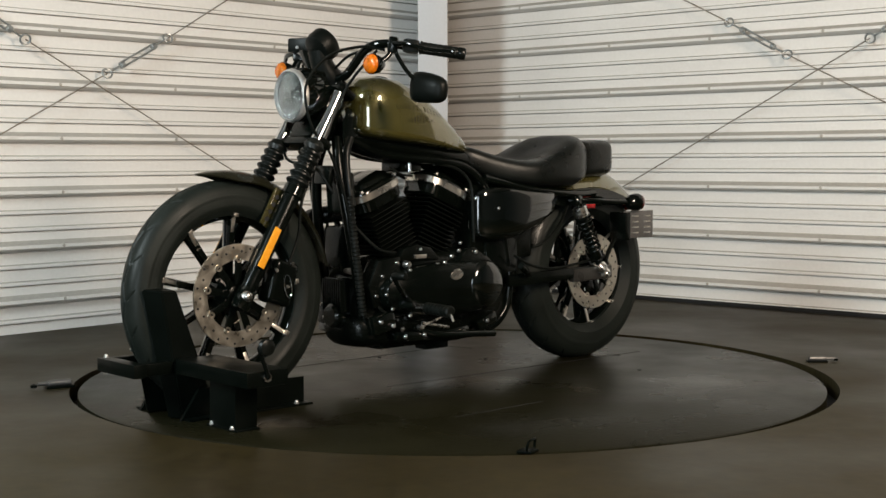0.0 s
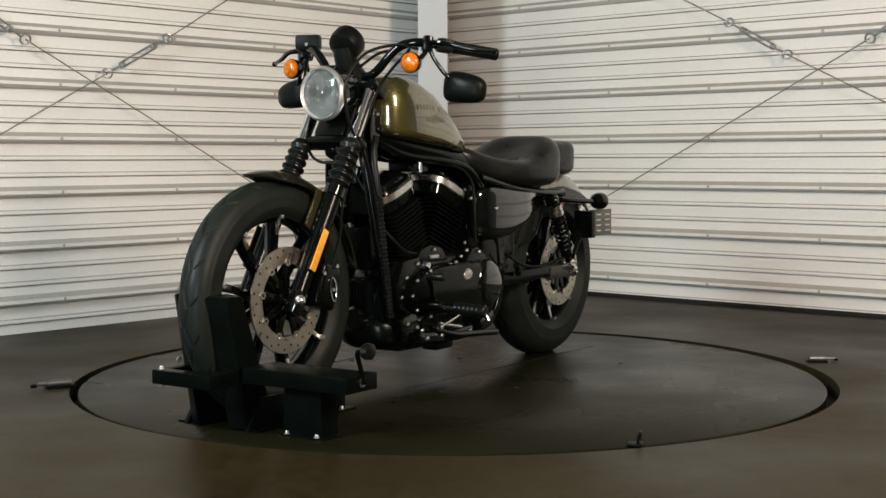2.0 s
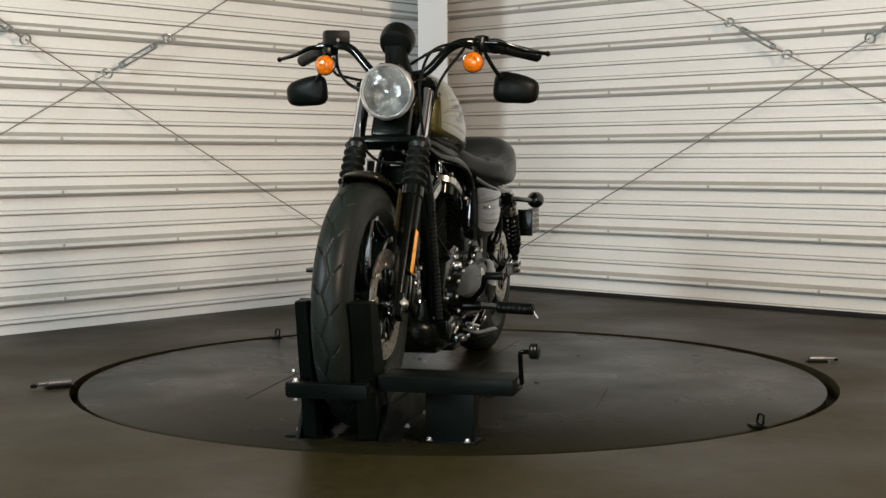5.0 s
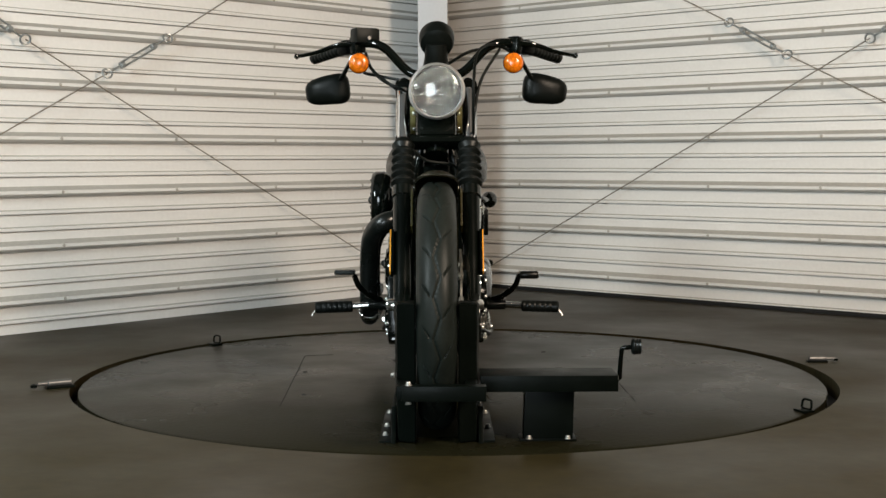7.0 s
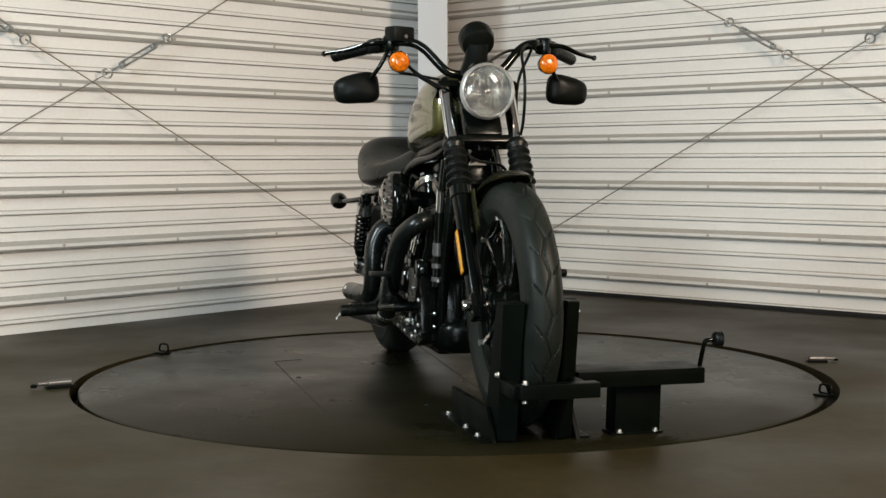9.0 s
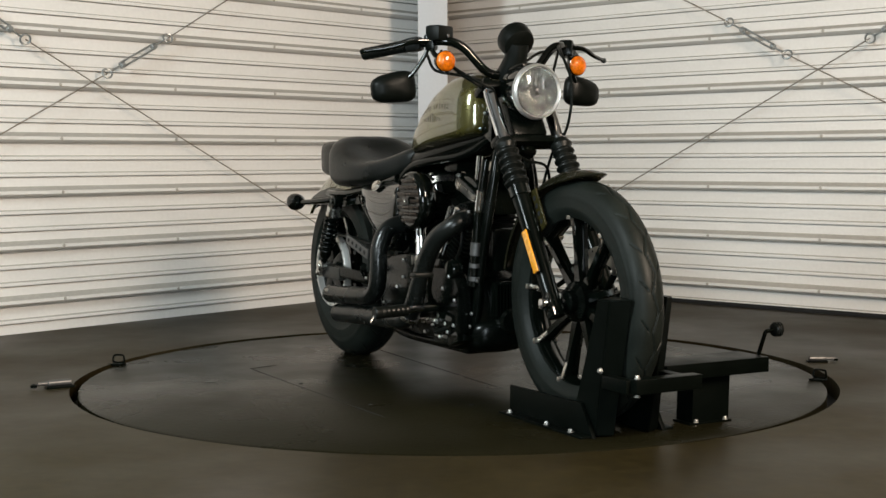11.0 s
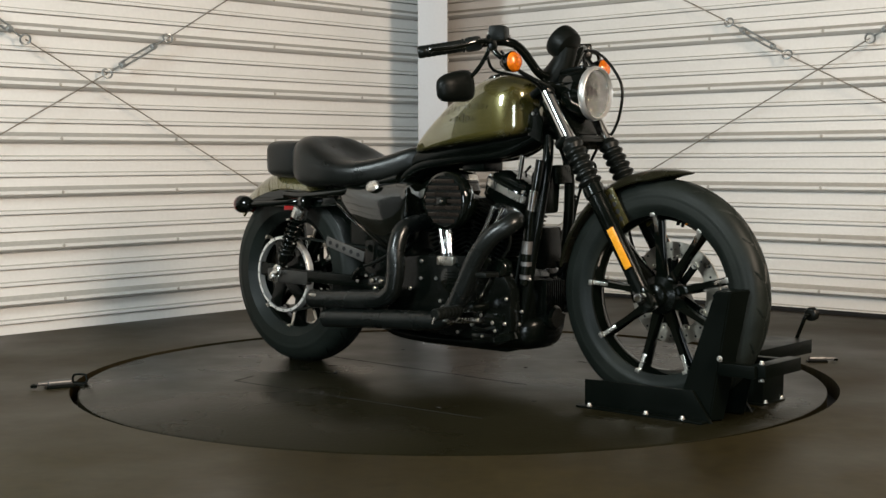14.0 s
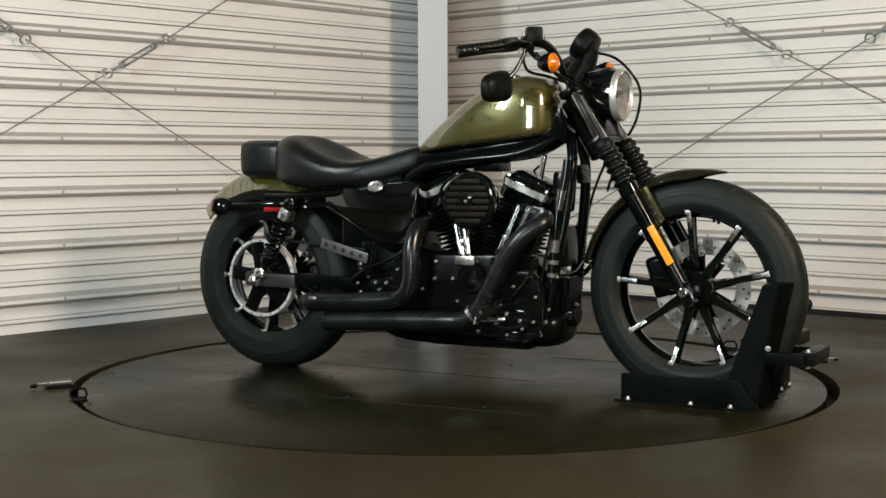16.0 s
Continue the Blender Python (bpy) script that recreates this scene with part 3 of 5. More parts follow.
# caliper with its oval inset
cal = part("brake_caliper", box(B(), (0.728, 0.087, 0.362), (0.088, 0.064, 0.132), 0.018, Matrix.Rotation(radians(-18), 4, "Y"), 3), SATIN, moto, "black brake caliper with a chrome oval")
ov = [V(0.716 + 0.013 * math.cos(a) + 0.004 * math.sin(a), 0.1215, 0.352 + 0.034 * math.sin(a)) for a in (math.tau * k / 16 for k in range(17))]
part("oval_trim", tube(B(), ov, 0.002, 6, 2), CHROME, cal)
part("bolt", lathe(B(), [(0, 0.005), (0.005, 0.005), (0.006, 0)], (0.716, 0.119, 0.352), (0, 1, 0), 8), STEEL, cal)
for q in ((0.757, 0.119, 0.402), (0.70, 0.119, 0.418)):
    part("bolt", lathe(B(), [(0, 0.006), (0.006, 0.006), (0.0075, 0)], q, (0, 1, 0), 8), STEEL, cal)
part("brake_hose", tube(B(), [(0.70, 0.10, 0.41), (0.665, 0.105, 0.50), (0.655, 0.11, 0.60), (0.60, 0.115, 0.72), (0.545, 0.11, 0.83), (0.49, 0.13, 0.95), (0.43, 0.19, 1.05)], 0.0045, 8, 5), PLASTIC, moto)
# front mudguard
def guard(c, r, w, a0, a1, drop, n=26, thick=0.004, flare=0.0):
    bm = B()
    rows = []
    for k in range(n + 1):
        f = k / n
        a = radians(a0 + (a1 - a0) * f)
        e = V(math.cos(a), 0, math.sin(a))
        taper = min(1, 0.16 + 0.84 * (5.5 * f) ** 0.55) if flare else 1.0
        rr = r + flare * max(0, 1 - 6 * f)
        row = []
        for j in range(13):
            u = -1 + j / 6
            d = drop * taper ** 2 * (abs(u) ** 2.6)
            row.append(c + e * (rr - d) + V(0, u * w * taper, 0))
        for j in range(12, -1, -1):
            u = -1 + j / 6
            d = drop * taper ** 2 * (abs(u) ** 2.6)
            row.append(c + e * (rr - thick - d) + V(0, u * (w * taper - thick), 0))
        rows.append(row)
    return loft(bm, rows)


part("front_mudguard", guard(FA, 0.362, 0.062, 75, 168, 0.03, flare=0.003), DARKOLIVE, moto, "short dark olive front mudguard")
part("mudguard_stay", tube(B(), [(0.47, 0.05, 0.40), (0.45, 0.04, 0.37), (0.42, 0.03, 0.36)], 0.006, 8), SATIN, moto)

# --- headlamp ---
HC = V(0.615, 0.002, 0.916)
HD = V(1, 0, -0.03).normalized()
lamp = part("headlamp", lathe(B(), [(0, -0.135), (0.03, -0.132), (0.055, -0.115), (0.074, -0.075), (0.0795, -0.03), (0.0795, -0.006), (0.0775, -0.004), (0.070, -0.02), (0.07, -0.1), (0, -0.11)], HC, HD, 48), BLACK, moto, "round headlamp with a bright trim ring")
part("trim_ring", lathe(B(), [(0.0705, -0.008), (0.0712, 0.003), (0.074, 0.0075), (0.0785, 0.0035), (0.0812, -0.006), (0.079, -0.014)], HC, HD, 64, closed=True), RINGS, lamp, "bright metal trim ring")
bm = B()
rows = []
mh = Matrix.Translation(HC) @ frame_of(HD)
for i in range(49):
    r = 0.008 + (0.0715 - 0.008) * i / 48
    row = []
    for k in range(192):
        a = math.tau * k / 192
        x, y = r * math.cos(a), r * math.sin(a)
        # upright flutes above and below, a plain band with cross steps between them
        u = y if abs(y) < 0.009 else x
        pitch_ = 0.0062 if abs(y) < 0.009 else (0.0125 if y > 0 else 0.0085)
        ph = (u / pitch_) % 1.0
        row.append(mh @ V(x, y, -0.062 + 9.6 * r * r * 1.02 + 0.0031 * (1 - (2 * ph - 1) ** 2) * min(1.0, i / 16)))
    rows.append(row)
loft(bm, rows, cap=False)
part("bowl", bm, BOWL, lamp, "fluted mirror bowl", angle=25)
part("bulb_shield", lathe(B(), [(0, 0.012), (0.008, 0.010), (0.011, 0.0), (0.011, -0.03), (0, -0.03)], HC + V(-0.02, 0, 0), HD, 20), CHROME, lamp)
gl = part("lens", lathe(B(), [(0.0722, -0.004), (0.057, 0.004), (0.036, 0.009), (0, 0.011), (0, 0.0085), (0.036, 0.0065), (0.057, 0.0015), (0.0722, -0.0065)], HC, HD, 48), GLASS, lamp, "clear headlamp glass")
gl.visible_shadow = False
part("headlamp_bracket", box(B(), (0.52, 0, 0.985), (0.13, 0.06, 0.016), 0.006, Matrix.Rotation(radians(-8), 4, "Y")), SATIN, moto)
# speedometer
SD = V(-0.82, 0, 0.57).normalized()
SC = V(0.492, 0.002, 1.072)
sp = part("speedometer", lathe(B(), [(0, -0.034), (0.034, -0.033), (0.047, -0.026), (0.0515, -0.010), (0.052, 0.016), (0.0495, 0.022), (0.046, 0.0215), (0.045, 0.016), (0, 0.016)], SC, SD, 40), PLASTIC, moto, "round black speedometer on a short stalk")
part("stalk", tube(B(), [(0.505, 0, 1.06), (0.495, 0, 1.02), (0.475, 0, 0.985), (0.46, 0, 0.965)], [0.034, 0.034, 0.041, 0.045], 18, 4), PLASTIC, sp)

# --- handlebar ---
for s in (1, -1):
    P = [(0.462, 0.0, 0.972), (0.462, 0.055 * s, 0.972), (0.46, 0.09 * s, 0.988), (0.445, 0.15 * s, 1.05), (0.425, 0.2 * s, 1.068), (0.375, 0.258 * s, 1.062), (0.25, 0.378 * s, 1.036)]
    hb = part("handlebar", tube(B(), P, 0.0135, 14, 6), BLACK, moto, "black bent handlebar half")
    gdir = (V(0.25, 0.378 * s, 1.036) - V(0.375, 0.258 * s, 1.062)).normalized()
    g0 = V(0.345, 0.287 * s, 1.056)
    pr = [(0.014, 0), (0.0205, 0.001), (0.0205, 0.006)]
    for k in range(7):
        pr += [(0.0175, 0.008 + k * 0.0155), (0.0185, 0.012 + k * 0.0155), (0.0185, 0.019 + k * 0.0155), (0.0172, 0.0215 + k * 0.0155)]
    pr += [(0.0185, 0.12), (0.0185, 0.134), (0.015, 0.139), (0, 0.14)]
    part("grip", lathe(B(), pr, g0, gdir, 20), GAITER, hb, "ribbed rubber grip")
    part("switch_housing", box(B(), V(0.362, 0.268 * s, 1.06), (0.05, 0.042, 0.05), 0.012, frame_of(gdir)), PLASTIC, hb)
    part("lever_perch", box(B(), V(0.405, 0.235 * s, 1.064), (0.045, 0.05, 0.03), 0.01, frame_of(gdir)), SATIN, hb)
    LV = [(0.415, 0.245 * s, 1.066), (0.408, 0.30 * s, 1.062), (0.375, 0.36 * s, 1.045), (0.335, 0.424 * s, 1.036)]
    part("lever", tube(B(), LV, [0.0095, 0.008, 0.007, 0.0065], 10, 5, flat=0.75), BLACK, hb)
    part("lever_ball", lathe(B(), [(0, -0.009), (0.0065, -0.006), (0.009, 0), (0.0065, 0.006), (0, 0.009)], LV[-1], gdir, 12), BLACK, hb)
    if s < 0:
        rs = part("brake_reservoir", box(B(), V(0.415, -0.212, 1.09), (0.05, 0.078, 0.046), 0.009, Matrix.Rotation(radians(28), 4, "Z")), PLASTIC, moto, "square black brake fluid reservoir")
        part("sight_glass", lathe(B(), [(0, 0.003), (0.007, 0.003), (0.008, 0)], V(0.387, -0.225, 1.092), (-0.9, -0.45, 0), 14), STEEL, rs)
        part("sight_glass", lathe(B(), [(0, 0.003), (0.005, 0.003), (0.006, 0)], V(0.442, -0.198, 1.082), (0.9, 0.45, 0), 14), CARRIER, rs)
    sg = part("turn_signal", lathe(B(), [(0, -0.042), (0.014, -0.04), (0.026, -0.022), (0.031, -0.002), (0.031, 0.004), (0.028, 0.005)], V(0.478, 0.227 * s, 1.005), (1, 0.08 * s, 0), 28), BLACK, moto, "bullet turn signal with an amber lens")
    part("lens", lathe(B(), [(0.0295, 0.003), (0.0285, 0.010), (0.022, 0.017), (0.012, 0.021), (0, 0.022)], V(0.478, 0.227 * s, 1.005), (1, 0.08 * s, 0), 28), AMBER, sg, "amber lens")
    part("stem", tube(B(), [(0.45, 0.227 * s, 1.01), (0.425, 0.235 * s, 1.03), (0.405, 0.238 * s, 1.055)], 0.008, 10, 4), BLACK, sg)
    part("inner_ring", lathe(B(), [(0.013, 0.019), (0.0145, 0.0205), (0.016, 0.019)], V(0.479, 0.227 * s, 1.005), (1, 0.08 * s, 0), 20), AMBER, sg)
    # mirror below the bar
    mm = Matrix.Translation((0.352, 0.331 * s, 0.934)) @ Matrix.Rotation(radians(-6 * s), 4, "X") @ Matrix.Rotation(radians(8 * s), 4, "Z")
    rows = []
    for dx, k in ((0.026, 0.15), (0.024, 0.5), (0.016, 0.82), (0.004, 0.97), (-0.010, 1.0), (-0.014, 0.97)):
        row = []
        for j in range(32):
            a = math.tau * j / 32
            c, sn = math.cos(a), math.sin(a)
            yy = 0.069 * math.copysign(abs(c) ** 0.56, c)
            out = s * yy / 0.069
            hz = 0.0445 * math.copysign(abs(sn) ** 0.58, sn) * (1.0 - 0.15 * out)
            hz -= 0.004 * max(0.0, out)
            row.append(mm @ V(dx, yy * k, hz * k))
        rows.append(row)
    mr = part("mirror", loft(B(), rows), PLASTIC, moto, "black teardrop mirror hung under the handlebar")
    part("mirror_glass", plate(B(), [(0.062 * math.copysign(abs(math.cos(math.tau * j / 24)) ** 0.75, math.cos(math.tau * j / 24)), 0.038 * math.copysign(abs(math.sin(math.tau * j / 24)) ** 0.75, math.sin(math.tau * j / 24))) for j in range(24)], 0.002, mm @ Matrix.Translation((-0.0155, 0, 0.001)) @ Matrix.Rotation(radians(90), 4, "Z"), 0.0), MIRROR, mr)
    part("stem", tube(B(), [(0.366, 0.30 * s, 0.952), (0.385, 0.275 * s, 0.985), (0.40, 0.25 * s, 1.03), (0.405, 0.245 * s, 1.055)], 0.0065, 10, 4), BLACK, mr)
# control cables
for P in ([(0.415, 0.21, 1.05), (0.47, 0.165, 1.06), (0.56, 0.12, 1.03), (0.63, 0.107, 0.95), (0.63, 0.106, 0.87), (0.60, 0.106, 0.80), (0.54, 0.10, 0.74), (0.475, 0.095, 0.58), (0.44, 0.10, 0.36)],
          [(0.42, -0.21, 1.04), (0.46, -0.19, 0.99), (0.52, -0.14, 0.945), (0.53, -0.10, 0.925), (0.49, -0.06, 0.90)],
          [(0.42, -0.22, 1.03), (0.48, -0.17, 0.965), (0.50, -0.12, 0.93), (0.46, -0.07, 0.88)],
          [(0.43, 0.16, 1.05), (0.46, 0.10, 1.04), (0.47, 0.03, 1.0)],
          [(0.39, -0.24, 1.03), (0.40, -0.22, 0.985), (0.44, -0.17, 0.97), (0.47, -0.10, 0.955)],
          [(0.58, -0.09, 0.77), (0.60, -0.03, 0.72), (0.57, 0.06, 0.70), (0.53, 0.10, 0.62)]):
    part("control_cable", tube(B(), P, 0.0045, 8, 6), PLASTIC, moto)

# --- tank ---
rows = []
TANKROWS = [(0.410, 0.045, 0.83, 0.925, 2.2), (0.404, 0.082, 0.81, 0.952, 2.6), (0.378, 0.107, 0.795, 0.974, 3.0), (0.32, 0.12, 0.785, 0.985, 3.2), (0.25, 0.127, 0.776, 0.977, 3.2), (0.17, 0.128, 0.768, 0.945, 3.0), (0.1, 0.121, 0.76, 0.9, 2.8), (0.03, 0.106, 0.752, 0.848, 2.6), (-0.03, 0.082, 0.746, 0.801, 2.4), (-0.065, 0.055, 0.742, 0.775, 2.2), (-0.08, 0.025, 0.742, 0.756, 2.0)]
for x, w, z0, z1, e in TANKROWS:
    rows.append(section(x, w, z0, z1, e, 6, seg=48, zw=0.3))
tank = part("fuel_tank", loft(B(), rows), OLIVE, moto, "glossy olive gold teardrop fuel tank", angle=60)


def tank_side(x, z):
    """Half width of the tank at x and height z."""
    xs = [-q[0] for q in TANKROWS]
    w, z0, z1, e = [float(np.interp(-x, xs, [q[k] for q in TANKROWS])) for k in (1, 2, 3, 4)]
    zc = z0 + (z1 - z0) * 0.3
    u = min(0.999, abs(z - zc) / ((z1 - zc) if z > zc else (zc - z0)))
    return w * (1 - u ** (e if z > zc else 6)) ** (1 / (e if z > zc else 6))


def on_tank(bm, s, x, z, w, h, lean=0.0):
    """A small flat mark on the tank's side."""
    q = []
    for du, dv in ((-1, -1), (1, -1), (1, 1), (-1, 1)):
        xx, zz = x + du * w / 2 + dv * lean * h / 2, z + dv * h / 2
        q.append(bm.verts.new((xx, s * (tank_side(xx, zz) + 0.0008), zz)))
    bm.faces.new(q if s > 0 else q[::-1])


part("filler_cap", lathe(B(), [(0, 0.012), (0.024, 0.011), (0.03, 0.006), (0.031, -0.004)], (0.25, -0.015, 0.974), (-0.15, 0, 1), 28), BLACK, tank)
for s in (1, -1):
    # worn dark emblem: bars for the lettering over a winged shape
    for k in range(13):
        bm = B()
        f = k / 12
        x = 0.292 - 0.19 * f
        z = 0.884 + 0.010 * math.sin(f * math.pi) - 0.022 * f
        if k != 6:
            on_tank(bm, s, x, z, 0.0078, 0.015, 0.1)
            part("lettering_bar", bm, EMBLEM, tank, "faded dark lettering bar", smooth=False)
    bm = B()
    for k in range(9):
        f = k / 8 - 0.5
        on_tank(bm, s, 0.20 + f * 0.10, 0.851 - 0.012 * abs(f), 0.0085, 0.028 - 0.04 * abs(f), -0.9 * f)
    part("emblem", bm, EMBLEM, tank, "faded dark winged emblem", smooth=False)
# frame under the tank
fr = part("frame", tube(B(), [(0.44, 0, 0.83), (0.36, 0, 0.775), (0.15, 0, 0.735), (-0.05, 0, 0.70), (-0.22, 0, 0.62)], 0.034, 14, 5), SATIN, moto, "black tubular frame")
part("backbone_cover", loft(B(), [section(x, w, z0, z1, 3, 3, seg=20, zw=0.5) for x, w, z0, z1 in ((0.40, 0.05, 0.765, 0.82), (0.3, 0.075, 0.742, 0.80), (0.1, 0.08, 0.715, 0.775), (-0.05, 0.072, 0.69, 0.755), (-0.14, 0.06, 0.64, 0.71))]), SATIN, fr)
for s in (1, -1):
    part("rail", tube(B(), [(0.44, 0.03 * s, 0.80), (0.3, 0.06 * s, 0.74), (0.1, 0.078 * s, 0.718), (-0.04, 0.085 * s, 0.69), (-0.12, 0.09 * s, 0.62), (-0.19, 0.09 * s, 0.5), (-0.22, 0.09 * s, 0.36)], 0.015, 12, 5), SATIN, fr)
    part("down_tube", tube(B(), [(0.46, 0.028 * s, 0.79), (0.474, 0.055 * s, 0.70), (0.46, 0.075 * s, 0.55), (0.435, 0.085 * s, 0.40), (0.41, 0.085 * s, 0.26), (0.37, 0.085 * s, 0.18), (0.27, 0.085 * s, 0.15), (-0.1, 0.085 * s, 0.15), (-0.21, 0.09 * s, 0.22), (-0.23, 0.09 * s, 0.34)], 0.0165, 12, 6), SATIN, fr)
    part("gusset", plate(B(), [(0.40, 0.80), (0.455, 0.77), (0.46, 0.83), (0.44, 0.88), (0.41, 0.86)], 0.008, Matrix.Translation((0, 0.058 * s, 0))), BLACK, fr)
    part("subframe_tube", tube(B(), [(-0.1, 0.10 * s, 0.66), (-0.3, 0.125 * s, 0.62), (-0.5, 0.135 * s, 0.60), (-0.62, 0.125 * s, 0.60)], 0.014, 10, 5), BLACK, fr)
part("regulator", box(B(), (0.438, 0, 0.30), (0.03, 0.10, 0.11), 0.008), SATIN, moto)
fn0 = None
for k in range(9):
    m = Matrix.Translation((0.457, -0.044 + k * 0.011, 0.30))
    if fn0 is None:
        fn0 = part("cooling_fin", box(B(), (0, 0, 0), (0.016, 0.004, 0.10), 0.001), SATIN, bpy.data.objects["regulator"], m=m)
    else:
        again(fn0, m)
part("coil_cover", box(B(), (0.425, 0, 0.62), (0.05, 0.095, 0.13), 0.015, Matrix.Rotation(radians(4), 4, "Y")), SATIN, moto)
part("horn_cover", box(B(), (0.488, 0, 0.675), (0.02, 0.08, 0.06), 0.009, Matrix.Rotation(radians(-12), 4, "Y")), SATIN, moto)
part("front_mount", box(B(), (0.43, 0, 0.45), (0.05, 0.10, 0.13), 0.012), SATIN, moto)

# --- seat ---
def seat_row(x, w, z0, z1, dip=0.0, e=2.8, seg=40):
    row = section(x, w, z0, z1, e, 4.5, seg=seg, zw=0.5)
    for q in row:
        if q.z > (z0 + z1) / 2:
            q.z -= dip * math.exp(-(q.y / (w * 0.55)) ** 2)
    return row


rows = [seat_row(*q) for q in ((-0.035, 0.035, 0.715, 0.752), (-0.055, 0.062, 0.70, 0.764), (-0.085, 0.08, 0.684, 0.765), (-0.12, 0.095, 0.667, 0.757), (-0.16, 0.112, 0.653, 0.745), (-0.21, 0.137, 0.642, 0.733, 0.004), (-0.26, 0.160, 0.633, 0.727, 0.010), (-0.31, 0.174, 0.628, 0.728, 0.018), (-0.36, 0.181, 0.625, 0.741, 0.026), (-0.41, 0.183, 0.623, 0.763, 0.034), (-0.45, 0.182, 0.622, 0.783, 0.036), (-0.49, 0.177, 0.623, 0.800, 0.030), (-0.52, 0.168, 0.627, 0.810, 0.016), (-0.55, 0.152, 0.634, 0.812, 0.006), (-0.58, 0.128, 0.645, 0.803, 0.0), (-0.60, 0.10, 0.66, 0.785, 0.0), (-0.612, 0.07, 0.68, 0.765, 0.0))]
seat = part("seat", loft(B(), rows), LEATHER, moto, "black vinyl solo seat with a scooped back", angle=75)
rows = [seat_row(x, w, z0, z1, 0.0, 5.0) for x, w, z0, z1 in ((-0.56, 0.09, 0.66, 0.778), (-0.575, 0.106, 0.655, 0.787), (-0.62, 0.112, 0.655, 0.789), (-0.68, 0.113, 0.657, 0.791), (-0.725, 0.110, 0.66, 0.791), (-0.742, 0.104, 0.663, 0.787), (-0.750, 0.094, 0.67, 0.778))]
part("pillion_pad", loft(B(), rows), LEATHER, moto, "square black vinyl pillion pad", angle=75)
part("seam_piping", tube(B(), [V(x, 0.9 * w, z) for x, w, z in ((-0.1, 0.075, 0.722), (-0.2, 0.128, 0.705), (-0.3, 0.168, 0.70), (-0.4, 0.184, 0.715), (-0.5, 0.178, 0.74))], 0.0025, 6, 4), LEATHER, seat)
part("seam_piping", tube(B(), [V(x, -0.9 * w, z) for x, w, z in ((-0.1, 0.075, 0.722), (-0.2, 0.128, 0.705), (-0.3, 0.168, 0.70), (-0.4, 0.184, 0.715), (-0.5, 0.178, 0.74))], 0.0025, 6, 4), LEATHER, seat)

